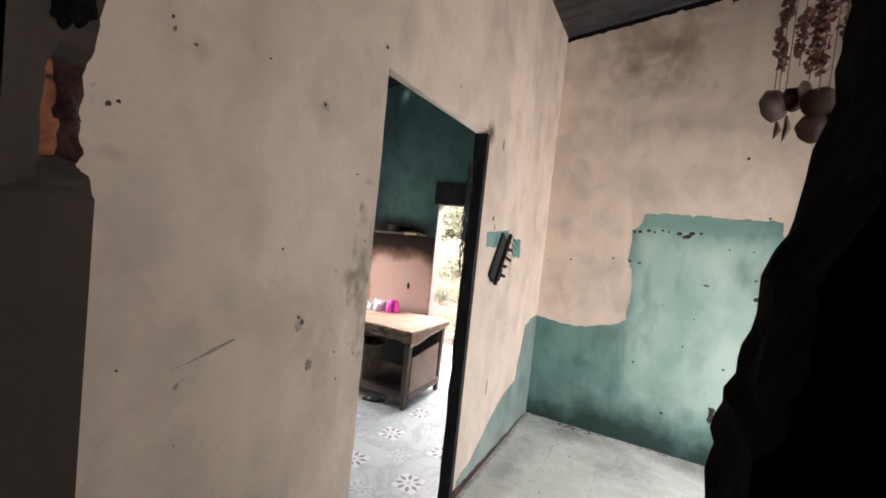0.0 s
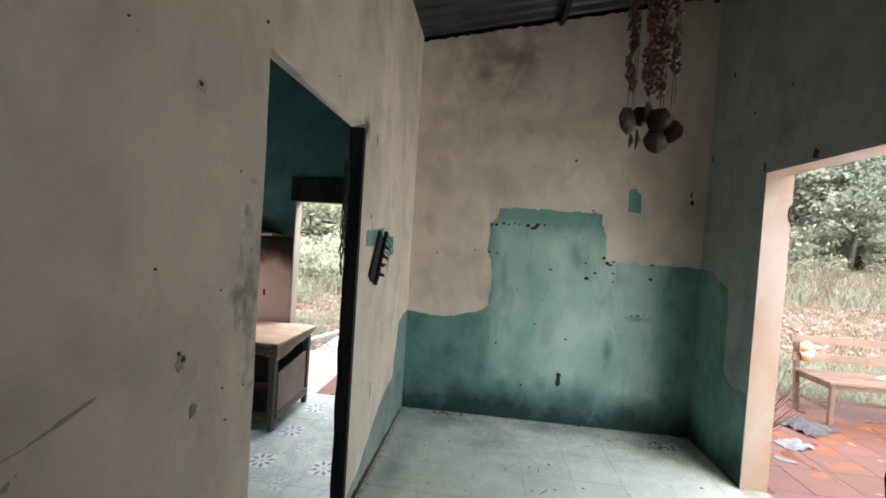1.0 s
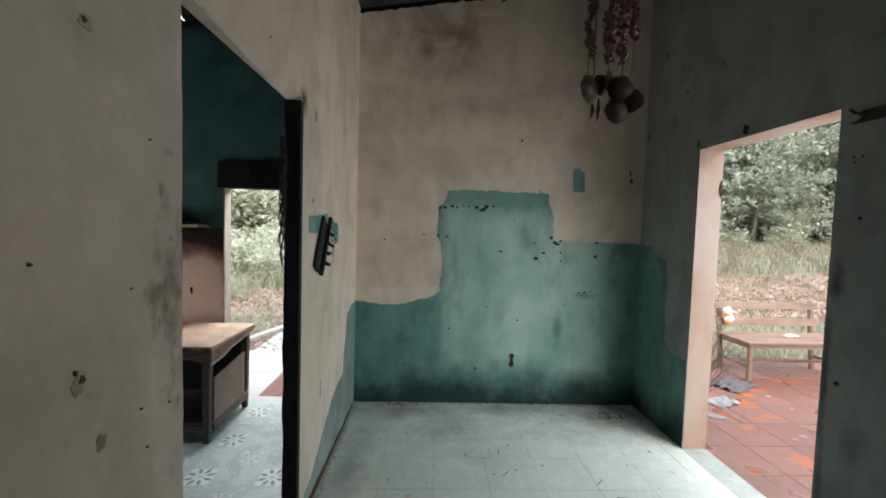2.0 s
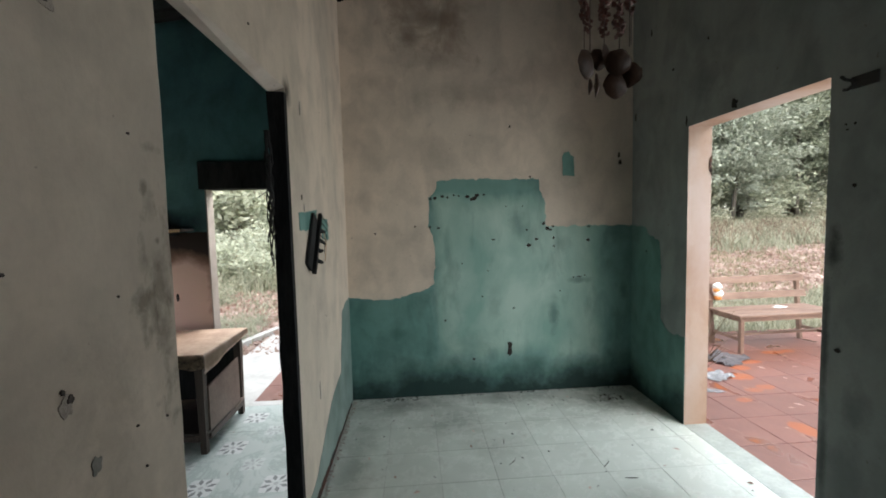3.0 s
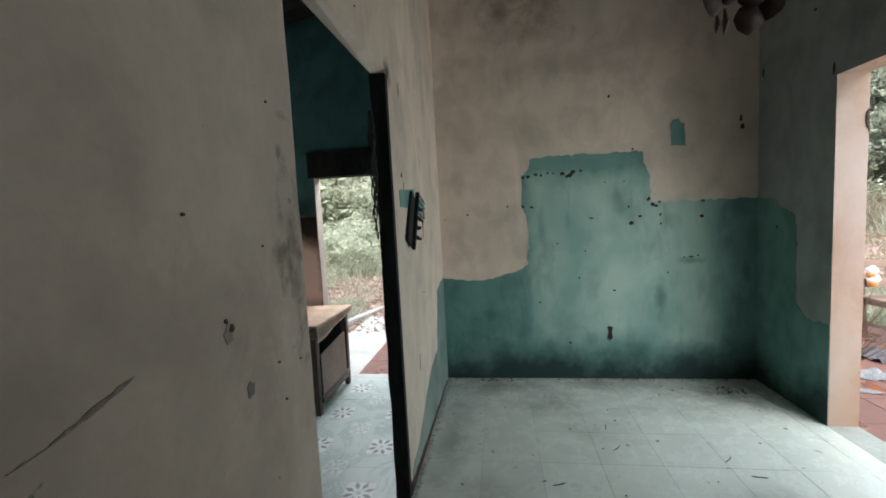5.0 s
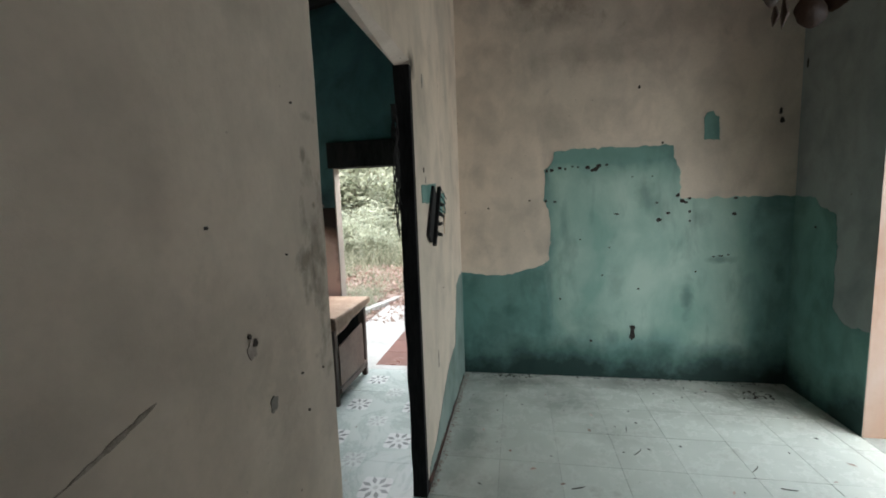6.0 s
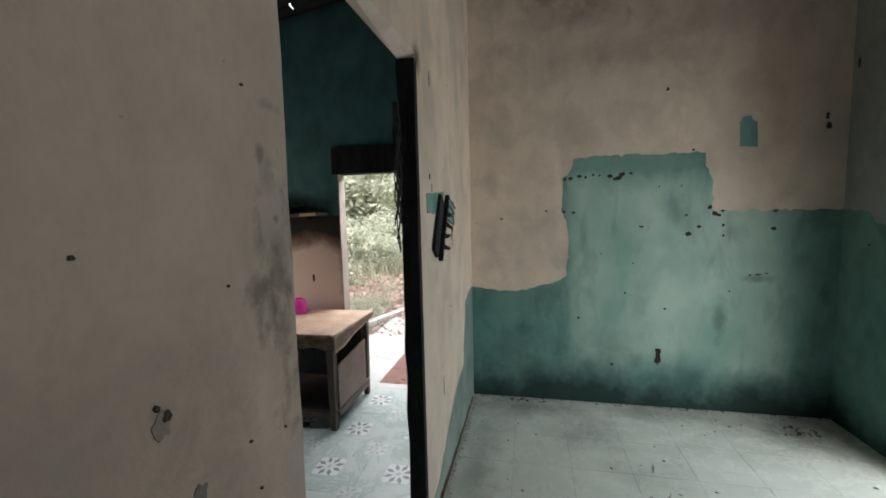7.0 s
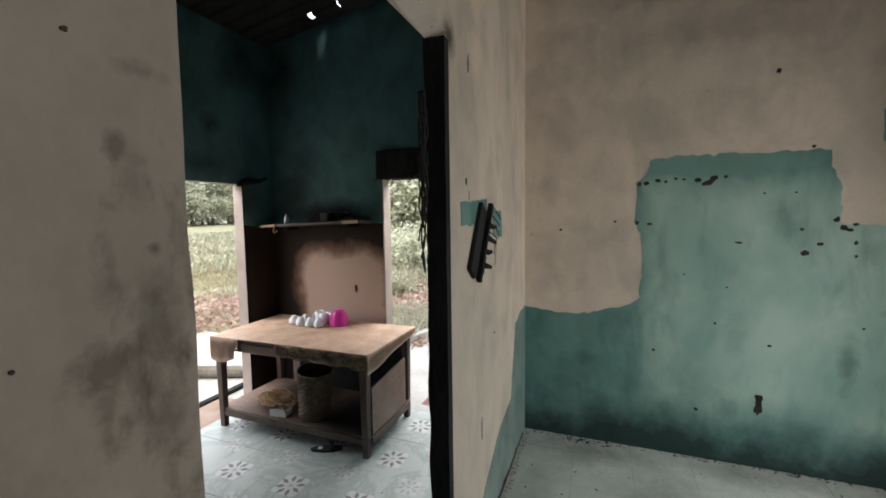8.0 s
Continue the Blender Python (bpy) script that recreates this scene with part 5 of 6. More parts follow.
# sandal under the table
sandal = thing("sandal", "black rubber sandal lying on the flowered tiles", "sandal", pose(-2.40, 3.40, 0.0, 0, 0, -65))
bm = bmesh.new()
pts = []
for k in range(24):
    a = 2 * math.pi * k / 24
    pts.append((0.038 * math.cos(a) * (1.0 + 0.15 * math.sin(a)), 0.12 * math.sin(a)))
bm = sheet(pts, lambda u, v, wd: (u, v, wd), 0.018)
sole = part("sole", bm, BLACK, sandal)
bm = bmesh.new()
tube(bm, [(-0.036, 0.03, 0.015), (-0.02, 0.05, 0.045), (0.02, 0.05, 0.045), (0.036, 0.03, 0.015)], [0.012, 0.014, 0.014, 0.012], 6)
part("strap", bm, BLACK, sandal)
part("tag", boxed(-0.015, 0.02, -0.06, -0.03, 0.018, 0.022), PAPER, sole)


# ---- bench on the terrace ----
def bench(m):
    root = thing("garden_bench", "weathered red-brown wooden bench with a two-rail back on the terrace", "bench", m)
    L, D, S = 1.40, 0.53, 0.50
    for x in (0.03, L - 0.03):
        part("leg", boxed(x - 0.023, x + 0.023, 0.0, 0.045, 0, S - 0.03, 0.005), BENCHWOOD, root)
        bm = bmesh.new()
        vs = box(bm, x - 0.025, x + 0.025, D - 0.05, D, 0, 0.93, 0.005)
        for v in vs:
            if v.co.z > S:
                v.co.y += 0.22 * (v.co.z - S)
        part("back_post", bm, BENCHWOOD, root)
        part("side_rail", boxed(x - 0.012, x + 0.012, 0.05, D - 0.05, 0.16, 0.20, 0.004), BENCHWOOD, root)
        part("side_apron", boxed(x - 0.014, x + 0.014, 0.05, D - 0.05, S - 0.09, S - 0.03, 0.004), BENCHWOOD, root)
    part("front_apron", boxed(0.06, L - 0.06, 0.008, 0.03, S - 0.085, S - 0.03, 0.003), BENCHWOOD, root)
    part("back_apron", boxed(0.06, L - 0.06, D - 0.035, D - 0.012, S - 0.085, S - 0.03, 0.003), BENCHWOOD, root)
    part("stretcher", boxed(0.05, L - 0.05, D * 0.5 - 0.02, D * 0.5 + 0.02, 0.165, 0.195, 0.004), BENCHWOOD, root)
    for k in range(4):
        y0 = -0.02 + k * (D + 0.02) / 4
        part("seat_slat", boxed(-0.03, L + 0.03, y0, y0 + (D + 0.02) / 4 - 0.006, S - 0.03, S, 0.004), BENCHWOOD, root)
    for z, h in ((0.60, 0.095), (0.82, 0.09)):
        bm = bmesh.new()
        vs = box(bm, -0.05, L + 0.05, D - 0.005, D + 0.018, z, z + h, 0.004)
        for v in vs:
            v.co.y += 0.22 * (v.co.z - S) - 0.045
        part("back_rail", bm, BENCHWOOD, root)
    return root


BENCH = pose(3.725, 5.01, -0.02, 0, 0, 1.5)
bench(BENCH)
toy = thing("soft_toy", "small white and orange soft toy lump hung on the bench back", "toy", BENCH @ pose(0.06, 0.52, 0.70))
for x, z, s, mt in ((0.0, 0.10, 0.055, PAPER), (0.02, 0.0, 0.06, PAPER), (-0.01, 0.05, 0.045, ORANGE), (0.05, -0.01, 0.035, PAPER), (0.01, -0.05, 0.045, ORANGE)):
    bm = bmesh.new()
    bmesh.ops.create_icosphere(bm, subdivisions=2, radius=s)
    for v in bm.verts:
        v.co *= 1 + 0.2 * noise.noise(v.co * 30)
        v.co += Vector((x, -0.05, z))
    part("lump", bm, mt, toy, smooth=True)


def crumpled(name, label, cat, mt, x, y, z, sx, sy, h, seed, turn=0):
    bm = bmesh.new()
    bmesh.ops.create_grid(bm, x_segments=14, y_segments=10, size=0.5)
    for v in bm.verts:
        v.co.x, v.co.y = v.co.x * sx * (1 + 0.25 * noise.noise(Vector((v.co.y * 5, 0, seed)))), v.co.y * sy * (1 + 0.3 * noise.noise(Vector((v.co.x * 5, 9, seed))))
        v.co.z = 0.004 + abs(noise.noise(Vector((v.co.x * 9, v.co.y * 9, seed)))) * h
    bmesh.ops.solidify(bm, geom=bm.faces[:], thickness=0.003)
    ob = obj(name, bm, mt)
    ob.matrix_world = pose(x, y, z, 0, 0, turn)
    return tagged(ob, label, cat)


DULL = simple("dirty_white_plastic", (0.09, 0.093, 0.10), (0.26, 0.265, 0.28), 12, 0.5)
crumpled("cloth_rag", "crumpled grey rag lying on the terracotta terrace", "rag", GREYRAG, 3.42, 4.88, -0.018, 0.50, 0.36, 0.07, 1.0, 30)
crumpled("plastic_sheet", "crumpled white plastic scrap on the terracotta terrace", "plastic", DULL, 2.92, 4.37, -0.018, 0.30, 0.2, 0.06, 2.0, 20)
crumpled("plastic_sheet", "small white plastic scrap on the terracotta terrace", "plastic", DULL, 2.62, 4.02, -0.018, 0.16, 0.08, 0.03, 5.0, -20)
ob = crumpled("paper_sheet", "white paper scrap on the bench seat", "paper", PAPER, 0, 0, 0, 0.16, 0.1, 0.03, 3.0)
ob.matrix_world = BENCH @ pose(0.86, 0.32, 0.501, 0, 0, 15)
# Added strip that draws the dark line at the step's outer edge.
edging = obj("step_edge_strip", boxed(-4.07, -4.003, 2.80, 4.30, -0.03, 0.012, bevel=0.006), CHAR)
tagged(edging, "added dark strip for the dark line along the side step", "timber")
plank = thing("timber_log", "pale weathered timber lying on the concrete apron", "log", pose(-4.6, 4.2, -0.03, 0, 0, 25))
bm = bmesh.new()
tube(bm, [(-0.9, 0, 0.07), (-0.3, 0.02, 0.075), (0.4, -0.02, 0.07), (0.9, 0.0, 0.065)], [0.06, 0.07, 0.065, 0.055], 10)
part("trunk", bm, BARK, plank)


stems = thing("dry_stems", "bundle of dry straw stems leaning by the doorway", "stems", pose(2.19, 3.72, -0.02))
q = random.Random(31)
for k in range(16):
    bm = bmesh.new()
    a, ln = q.uniform(-1.6, -0.9), q.uniform(0.55, 1.05)
    tube(bm, [(q.uniform(-.03, .03), q.uniform(-.03, .03), 0), (0.06 * math.cos(a), 0.06 * math.sin(a), ln * 0.6), (q.uniform(0.1, 0.32) * math.cos(a), q.uniform(0.1, 0.3) * math.sin(a) - 0.05, ln)], [0.004, 0.0035, 0.002], 5)
    part("stem", bm, TWIG, stems)


# ---- loose dirt indoors ----
def debris(name, label, count, area, z, mt, size, seed):
    rnd = random.Random(seed)
    verts, faces = [], []
    for _ in range(count):
        x, y = rnd.uniform(*area[:2]), rnd.uniform(*area[2:])
        a, s, w2 = rnd.uniform(0, 6.28), rnd.uniform(0.4, 1.0) * size, rnd.uniform(0.15, 0.5)
        c, d = math.cos(a) * s, math.sin(a) * s
        n = len(verts)
        h = rnd.uniform(0.002, 0.009)
        verts += [(x - c, y - d, z), (x - d * w2, y + c * w2, z + h), (x + c, y + d, z + 0.002), (x + d * w2, y - c * w2, z + h * 0.5), (x, y, z - 0.0005)]
        faces += [(n, n + 1, n + 2), (n, n + 2, n + 3), (n, n + 4, n + 1), (n + 1, n + 4, n + 2), (n + 2, n + 4, n + 3), (n + 3, n + 4, n)]
    return tagged(from_arrays(name, verts, faces, mt), label, "debris", kind="stuff")


debris("floor_litter", "dry leaf bits and dirt on the tile floor", 70, (XL + 0.1, XR - 0.05, 1.4, YB - 0.05), 0.001, HOLE, 0.018, 3)
debris("floor_leaves", "brown dry leaf bits on the tile floor", 26, (XL + 0.15, XR - 0.05, 1.6, YB - 0.1), 0.001, DRYLEAF, 0.03, 4)
debris("wall_foot_dirt", "dark crumbs along the foot of the wall", 150, (XL + 0.004, XL + 0.05, LD1, YB), 0.001, PEEL, 0.02, 5)
debris("wall_foot_dirt", "dark crumbs along the foot of the wall", 150, (XL, XR, YB - 0.05, YB - 0.006), 0.001, HOLE, 0.016, 6)
debris("dirt_clump", "dark dirt clump by the foot of the wall", 26, (1.36, 1.62, 3.90, 4.06), 0.001, HOLE, 0.030, 61)
debris("dirt_clump", "dark dirt clump by the foot of the wall", 34, (-0.72, -0.36, 4.15, 4.22), 0.001, HOLE, 0.026, 62)
for x, y, turn, bend in ((.30, 3.31, 70, .2), (.31, 3.01, 20, .9), (.97, 2.92, 25, .6), (-.14, 2.61, 5, .4), (1.05, 2.75, -20, .3)):
    bm = bmesh.new()
    tube(bm, [(-0.045, 0, 0.003), (-0.015, 0.012 * bend, 0.004), (0.02, 0.03 * bend, 0.006), (0.04, 0.06 * bend, 0.004)], [0.002, 0.003, 0.0028, 0.0012], 5)
    twig = tagged(obj("twig", bm, HOLE), "thin dark dry twig lying on the tile floor", "twig", "twigs on the floor")
    twig.matrix_world = pose(x, y, 0.001, 0, 0, turn)
debris("kitchen_litter", "dirt crumbs on the kitchen tiles", 40, (-3.4, -1.2, 2.2, 4.1), 0.001, PEEL, 0.012, 7)
debris("terrace_leaves", "dry leaves on the terracotta terrace", 60, (2.2, 5.8, 2.0, 5.9), -0.017, DRYLEAF, 0.05, 8)


# ---- plants outdoors ----
def leaf_cloud(rnd, centres, per, spread, size, flat=0.7):
    """Many small two-triangle leaves in clumps."""
    c = np.repeat(np.array(centres), per, axis=0)
    p = c + rnd.normal(0, spread, c.shape) * np.array([1, 1, flat])
    n = len(p)
    a = rnd.normal(0, 1, (n, 3))
    a[:, 2] = a[:, 2] * 0.5 - 0.25
    a /= np.linalg.norm(a, axis=1)[:, None]
    b = np.cross(a, rnd.normal(0, 1, (n, 3)))
    b /= np.linalg.norm(b, axis=1)[:, None]
    s = (size * rnd.uniform(0.6, 1.3, n))[:, None]
    v = np.stack([p - a * s, p + b * s * 0.42, p + a * s, p - b * s * 0.42], 1).reshape(-1, 3)
    i = np.arange(n) * 4
    return v, np.stack([i, i + 1, i + 2, i + 3], 1)


def tree(name, label, seed, height, crown_r, leaf_mt, clumps=120, per=38, leaf=0.07, low=0.3):
    rnd = np.random.RandomState(seed)
    root = thing(name, label, "tree", pose(0, 0, 0), "trees round the house")
    bm = bmesh.new()
    bend = rnd.normal(0, 0.25, 2)
    top = Vector((bend[0], bend[1], height * 0.72))
    tube(bm, [(0, 0, -0.3), (bend[0] * 0.2, bend[1] * 0.3, height * 0.2), (bend[0] * 0.7, bend[1] * 0.5, height * 0.45), top], [0.11, 0.085, 0.065, 0.03], 8)
    centres = []
    for k in range(9):
        a = k * 2.4 + rnd.uniform(-0.4, 0.4)
        z0 = height * rnd.uniform(low, 0.62)
        r = crown_r * rnd.uniform(0.6, 1.0)
        s = Vector((bend[0] * z0 / height, bend[1] * z0 / height, z0))
        e = s + Vector((math.cos(a) * r, math.sin(a) * r, height * rnd.uniform(0.10, 0.3)))
        tube(bm, [s, s.lerp(e, 0.5) + Vector((0, 0, 0.15)), e], [0.04, 0.025, 0.008], 6)
        for q in range(clumps // 9):
            f = rnd.uniform(0.35, 1.1)
            pnt = s.lerp(e, f)
            centres.append((pnt.x + rnd.normal(0, 0.45), pnt.y + rnd.normal(0, 0.45), pnt.z + rnd.normal(0, 0.45)))
    for q in range(clumps // 4):
        a, r = rnd.uniform(0, 6.28), crown_r * math.sqrt(rnd.uniform(0, 0.6))
        centres.append((math.cos(a) * r, math.sin(a) * r, height * rnd.uniform(0.6, 1.0)))
    part("trunk", bm, BARK, root, smooth=True)
    v, f = leaf_cloud(rnd, centres, per, 0.33, leaf, 0.32)
    from_arrays("crown", v.tolist(), f.tolist(), leaf_mt, root)
    return root


def scatter(base, places, rnd):
    for x, y, s in places:
        m = pose(x, y, terrain(x, y), 0, 0, rnd.uniform(0, 360)) @ Matrix.Scale(1, 4)
        c = copy_thing(base, m)
        c.scale = (s, s, s * rnd.uniform(0.9, 1.15))


rnd = random.Random(21)
t1 = tree("tree", "dense grey-green broadleaf tree with low branches", 1, 6.5, 2.4, LEAF2, 210, 70, 0.085, 0.06)
t2 = tree("tree", "leafy dark green tree with a slim trunk", 2, 7.5, 2.1, LEAF, 200, 66, 0.09, 0.1)
t3 = tree("tree", "tall thin tree with pale bark and a sparse crown", 3, 8.5, 1.6, LEAF2, 110, 60, 0.07, 0.3)
t1.matrix_world = pose(14.4, 18.2, terrain(14.4, 18.2))
t2.matrix_world = pose(18.2, 18.8, terrain(18.2, 18.8), 0, 0, 40)
t3.matrix_world = pose(-6.2, 16.5, terrain(-6.2, 16.5))
scatter(t1, [(11.6, 20.0, 1.30), (17.0, 22.1, 1.49), (21.5, 20.0, 1.43), (19.7, 24.7, 1.56), (24.9, 22.4, 1.56), (13.7, 24.7, 1.56), (-4.6, 19.5, 0.90), (-10.5, 18.0, 0.90), (-61.0, 47.0, 2.0), (-66.0, 53.0, 2.1), (-57.0, 40.3, 1.9), (-60.0, 42.6, 1.9), (-63.0, 50.5, 2.0), (-64.5, 57.0, 2.1), (-8.2, 18.4, 1.10), (-7.5, 24.0, 1.5), (-10.6, 25.5, 1.5), (-13.5, 24.5, 1.5), (-9.0, 28.5, 1.6), (-12.4, 29.0, 1.6), (-15.8, 27.5, 1.6), (27.9, 17.9, 1.43)], rnd)
scatter(t2, [(16.1, 19.7, 1.30), (12.9, 21.8, 1.30), (22.7, 26.2, 1.69), (19.1, 27.7, 1.69), (15.2, 27.7, 1.69), (-8.0, 20.0, 1.00), (-58.0, 44.0, 1.6), (-55.0, 46.0, 1.6), (-70.0, 46.0, 2.0), (-56.0, 37.5, 1.6), (-58.0, 54.3, 1.8), (-62.5, 44.5, 1.8), (-54.0, 50.0, 1.7), (26.4, 27.7, 1.69), (-6.5, 19.0, 1.20), (22.1, 16.1, 1.30)], rnd)
scatter(t3, [(-8.6, 17.2, 1.00), (-9.6, 15.0, 0.95), (-7.8, 19.0, 1.00), (-4.2, 17.0, 1.00), (-10.2, 20.5, 1.10), (-11.5, 16.5, 1.00)], rnd)


def bush(name, label, seed, r, h, leaf_mt, leaf=0.06):
    q = np.random.RandomState(seed)
    root = thing(name, label, "bush", pose(0, 0, 0), "bushes round the house")
    bm = bmesh.new()
    centres = []
    for k in range(12):
        a = k * 0.7
        e = Vector((math.cos(a) * r * q.uniform(0.2, 0.9), math.sin(a) * r * q.uniform(0.2, 0.9), h * q.uniform(0.5, 1.0)))
        tube(bm, [(0, 0, -0.05), e * 0.5 + Vector((0, 0, 0.1)), e], [0.014, 0.009, 0.004], 5)
        for j in range(6):
            centres.append(tuple(e * q.uniform(0.35, 1.05) + Vector(q.normal(0, 0.12, 3))))
    part("stems", bm, TWIG, root)
    v, f = leaf_cloud(q, centres, 34, 0.13, leaf)
    v[:, 2] = np.maximum(v[:, 2], 0.0)
    from_arrays("foliage", v.tolist(), f.tolist(), leaf_mt, root)
    return root


b1 = bush("bush", "bright green leafy bush in the grass", 4, 0.9, 1.15, BUSHLEAF)
b2 = bush("bush", "tangled olive bush with dry stems", 5, 0.8, 0.7, GRASS, 0.06)
b1.matrix_world = pose(-5.2, 10.4, terrain(-5.2, 10.4))
b2.matrix_world = pose(14.9, 17.0, terrain(14.9, 17.0))
scatter(b1, [(-4.0, 10.0, 0.72), (-6.2, 11.4, 0.86), (-4.8, 12.2, 0.86), (-7.2, 12.8, 0.94), (-5.6, 13.6, 1.01), (-3.4, 12.0, 0.86), (-6.6, 9.6, 0.50), (-8.4, 14.2, 1.01), (-5.0, 15.6, 2.0), (-6.8, 16.4, 2.3), (-8.6, 16.0, 2.2), (-10.4, 16.8, 2.3), (-12.0, 17.4, 2.3), (-4.0, 14.6, 1.6), (-7.6, 17.6, 3.0), (-9.6, 18.4, 3.2), (-5.6, 18.0, 3.0)], rnd)
scatter(b1, [(12.5, 18.5, 1.56), (14.3, 19.4, 1.69), (16.1, 18.2, 1.56), (17.6, 19.7, 1.82), (19.4, 18.8, 1.69), (20.9, 17.9, 1.56), (11.0, 19.4, 1.56), (15.2, 21.5, 1.95), (18.5, 22.1, 1.95), (22.1, 20.9, 1.95), (12.8, 22.7, 1.95)], rnd)
scatter(b1, [(-54, 38, 4.5), (-56, 41, 5), (-55, 44, 5), (-57, 47, 5), (-59, 50, 5.5), (-53, 41.5, 4), (-58, 38, 5), (-60, 54, 5.5), (-52.5, 47, 4), (-52, 35, 4.5)], rnd)
scatter(b1, [(15.0, 23.5, 3.2), (18.0, 24.5, 3.4), (21.0, 23.5, 3.2), (24.0, 25.0, 3.4), (13.0, 25.5, 3.2), (16.5, 26.5, 3.6), (20.0, 27.0, 3.6), (18.5, 21.0, 2.6), (20.5, 22.2, 2.8), (22.5, 23.2, 2.8), (17.0, 20.0, 2.2), (24.5, 24.6, 3.0), (21.5, 26.0, 3.5), (19.5, 24.0, 3.2), (16.0, 21.5, 2.6)], rnd)
scatter(b2, [(12.2, 16.7, 1.04), (17.6, 16.7, 1.04), (11.3, 18.2, 1.30), (19.4, 17.3, 1.17), (-4.6, 8.8, 0.60), (-7.4, 10.6, 0.90)], rnd)


def blades(name, label, count, spots, height, mt, seed, width=0.008):
    """A tuft field: narrow bent blades, denser in tufts."""
    q = np.random.RandomState(seed)
    x0, x1, y0, y1 = spots
    tufts = np.stack([q.uniform(x0, x1, count // 14), q.uniform(y0, y1, count // 14)], 1)
    p = np.repeat(tufts, 14, axis=0) + q.normal(0, 0.11, (count // 14 * 14, 2))
    n = len(p)
    z = np.array([terrain(a, b) for a, b in p])
    base = np.column_stack([p, z - 0.02])
    ang = q.uniform(0, 6.28, n)
    side = np.column_stack([np.cos(ang), np.sin(ang), np.zeros(n)]) * (width * q.uniform(0.7, 1.5, n))[:, None]
    h = height * q.uniform(0.4, 1.25, n)
    lean = q.normal(0, 0.4, (n, 2)) * h[:, None]
    mid = base + np.column_stack([lean * 0.35, h * 0.6])
    tip = base + np.column_stack([lean, h * 0.9])
    v = np.stack([base - side, base + side, mid + side * 0.8, mid - side * 0.8, tip], 1).reshape(-1, 3)
    i = np.arange(n) * 5
    faces = [(a, a + 1, a + 2, a + 3) for a in i] + [(a + 3, a + 2, a + 4) for a in i]
    return tagged(from_arrays(name, v.tolist(), faces, mt), label, "grass", kind="stuff")


def litter(name, label, count, spots, size, mt, seed, lift=0.03):
    q = np.random.RandomState(seed)
    x0, x1, y0, y1 = spots
    c = [(a, b, terrain(a, b) + lift) for a, b in zip(q.uniform(x0, x1, count), q.uniform(y0, y1, count))]
    v, f = leaf_cloud(q, c, 1, 0.03, size)
    return tagged(from_arrays(name, v.tolist(), f.tolist(), mt), label, "leaves", kind="stuff")


blades("grass", "pale tangled grass beyond the terrace", 9000, (3.8, 10.5, 6.02, 7.8), 0.28, GRASS, 11)
blades("grass", "dry straw-coloured grass beyond the terrace", 14000, (5.0, 17.0, 7.0, 16.5), 0.2, DRYGRASS, 21, 0.011)
blades("grass", "dry tangled grass under the trees", 9000, (9.0, 21.0, 12.0, 19.0), 0.35, GRASS, 12, 0.014)
litter("leaf_litter", "reddish dry leaf litter in the grass", 46000, (4.5, 17.0, 6.8, 17.0), 0.085, DRYLEAF, 13)
blades("dry_brush", "tangled dry stalks in front of the trees", 3500, (8.0, 20.0, 12.5, 16.5), 0.7, TWIG, 31, 0.010)
blades("dry_brush", "pale green scrub in front of the trees", 7000, (8.0, 20.0, 12.0, 16.5), 0.55, GRASS, 32, 0.018)
blades("grass", "tall pale grass behind the house", 10000, (-8.5, -2.2, 7.6, 12.0), 0.26, GRASS, 14, 0.010)
blades("grass", "deep pale grass on the bank behind the house", 15000, (-9.5, -2.0, 9.4, 15.0), 0.55, GRASS, 18, 0.014)
litter("leaf_litter", "pale dry leaf litter behind the house", 7000, (-8.0, -2.2, 7.0, 9.8), 0.075, DRYLEAF, 15, 0.08)
blades("grass", "lush grass beside the kerb", 7000, (-4.8, -3.0, 5.6, 7.8), 0.24, GRASS, 41, 0.008)
litter("leaf_litter", "dry leaves between path and kerb", 2500, (-3.2, -1.8, 5.95, 7.4), 0.06, DRYLEAF, 42)
blades("grass", "uneven field grass farther off", 14000, (-32.0, -12.0, 9.0, 30.0), 0.30, GRASS, 43, 0.035)
blades("grass", "short field grass", 16000, (-14.0, -6.45, 5.0, 13.0), 0.12, DRYGRASS, 16, 0.010)
litter("leaf_litter", "dry leaf litter at the field's edge", 2500, (-9.0, -6.3, 4.5, 8.0), 0.07, DRYLEAF, 17)


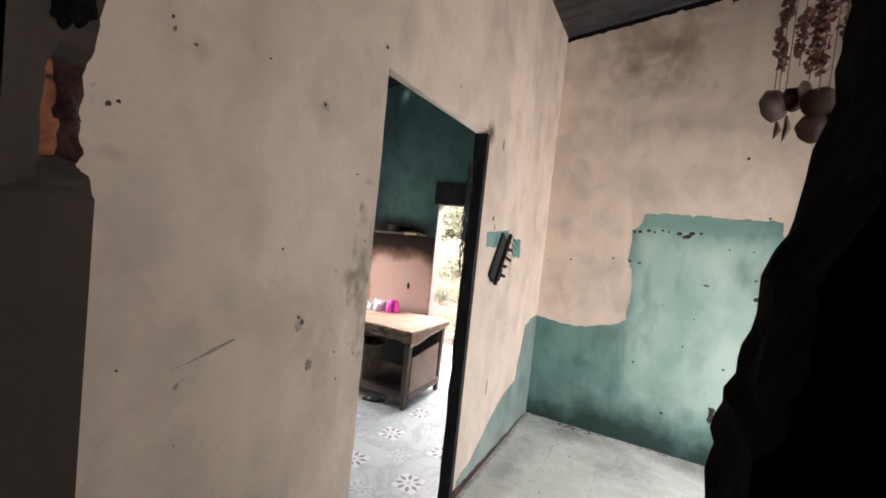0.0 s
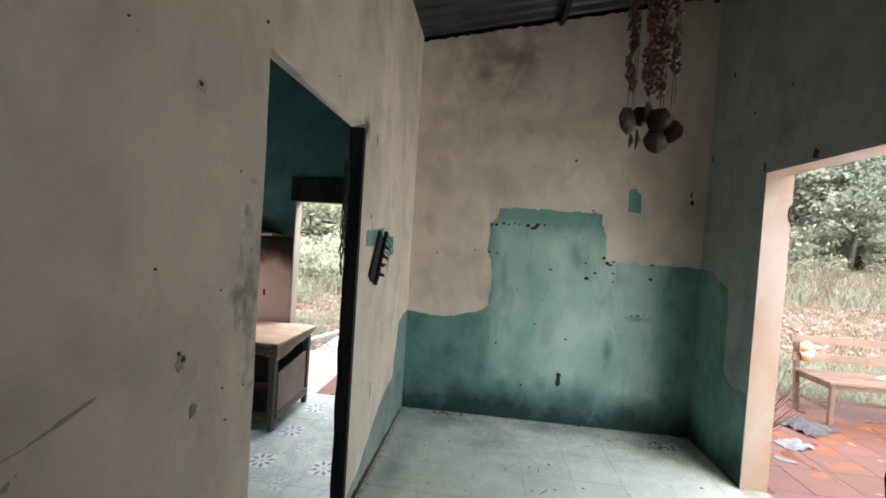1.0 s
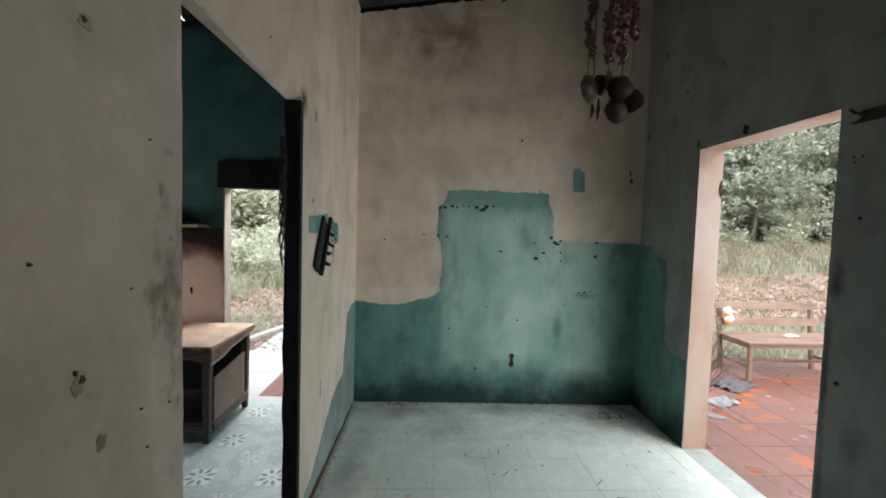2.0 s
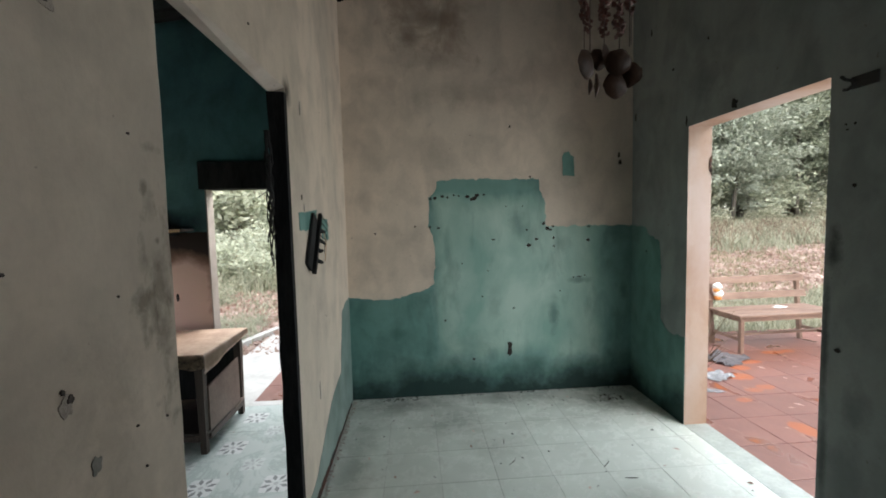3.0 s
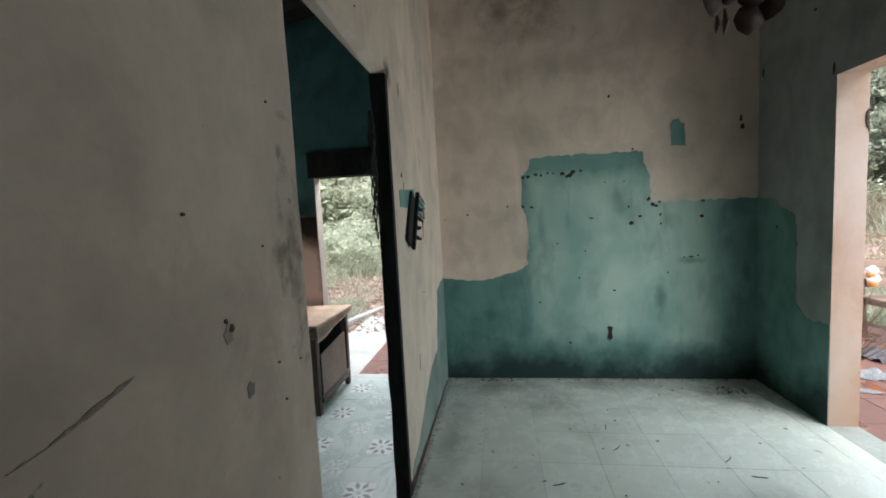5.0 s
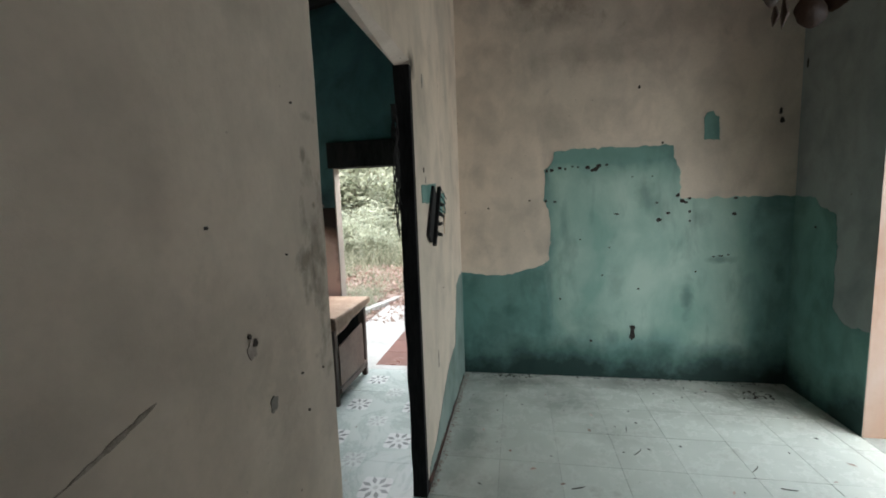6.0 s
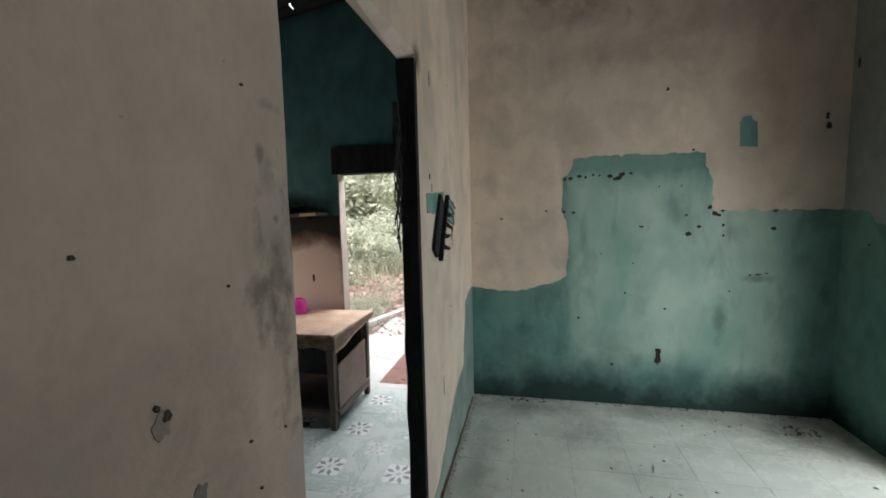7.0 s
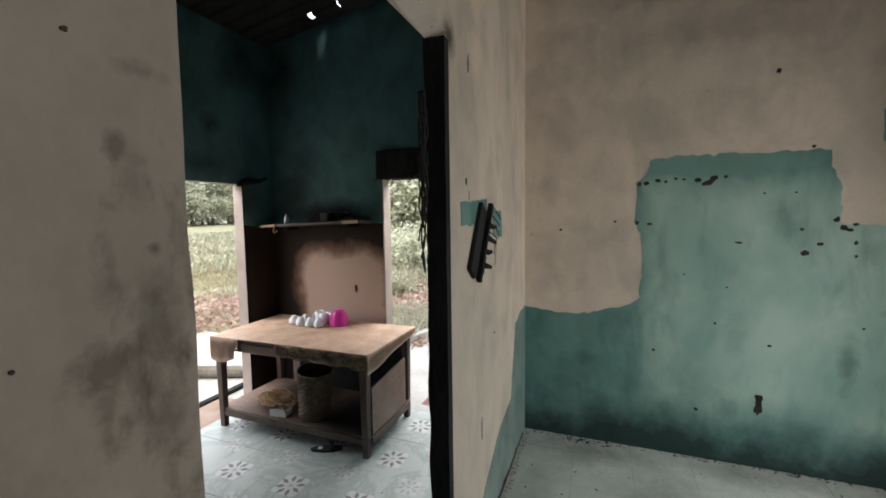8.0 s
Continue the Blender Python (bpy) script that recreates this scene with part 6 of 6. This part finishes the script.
# ---- tiles ----
def tile_field(parent, x0, y0, w2, h2, nx, ny, clip, top, thick, gap, mt, name="tile", bevel=0.003):
    """Single tiles on shared meshes, cut ones at the edges on meshes of their own."""
    cache = {}
    ax0, ax1, ay0, ay1 = clip
    for j in range(ny):
        for i in range(nx):
            a, b, c, d = max(x0 + i * w2, ax0), min(x0 + (i + 1) * w2, ax1), max(y0 + j * h2, ay0), min(y0 + (j + 1) * h2, ay1)
            if b - a < 0.02 or d - c < 0.02:
                continue
            ox, oy = x0 + (i + 0.5) * w2, y0 + (j + 0.5) * h2
            key = tuple(round(k, 4) for k in (a - ox, b - ox, c - oy, d - oy))
            if key not in cache:
                g, e = gap / 2, bevel
                l, r, f, k2 = key[0] + g, key[1] - g, key[2] + g, key[3] - g
                vs = [(l, f, -thick), (r, f, -thick), (r, k2, -thick), (l, k2, -thick), (l, f, -e * 0.6), (r, f, -e * 0.6), (r, k2, -e * 0.6), (l, k2, -e * 0.6),
                      (l + e, f + e, 0), (r - e, f + e, 0), (r - e, k2 - e, 0), (l + e, k2 - e, 0)]
                fs = [(0, 1, 5, 4), (1, 2, 6, 5), (2, 3, 7, 6), (3, 0, 4, 7), (4, 5, 9, 8), (5, 6, 10, 9), (6, 7, 11, 10), (7, 4, 8, 11), (8, 9, 10, 11)]
                me = bpy.data.meshes.new(name)
                me.from_pydata(vs, [], fs)
                me.materials.append(mt)
                cache[key] = me
            t = new(name, cache[key])
            t.parent = parent
            t.location = (ox, oy, top + random.uniform(-0.0006, 0.0006))
            t.rotation_euler = (random.uniform(-0.001, 0.001), random.uniform(-0.001, 0.001), 0)


tile_field(floor_room, XL - 0.363, 2.845 - 7 * 0.387, 0.387, 0.387, 9, 12, (XL + 0.002, XR - 0.002, YS + 0.002, YB - 0.002), 0.0, 0.004, 0.002, PALE_TILE, "tile", 0.0012)
tile_field(floor_kitchen, -1.866 - 0.25 - 2.0, 2.97 - 0.25 - 2.5, 0.5, 0.5, 7, 9, (XW + 0.002, XL - 0.002, YS + 0.002, YB - 0.002), 0.0, 0.006, 0.001, FLOWER_TILE, "tile", 0.0012)
tile_field(patio, XRO + 0.001, -1.5, 0.415, 0.415, 10, 19, (XRO + 0.001, 6.2, -1.5, 6.0), -0.018, 0.01, 0.006, TERRACOTTA)
tile_field(patio_n, -2.046, YBO, 0.415, 0.415, 8, 4, (-2.046, 0.8, YBO + 0.001, 5.95), -0.018, 0.01, 0.006, TERRACOTTA)
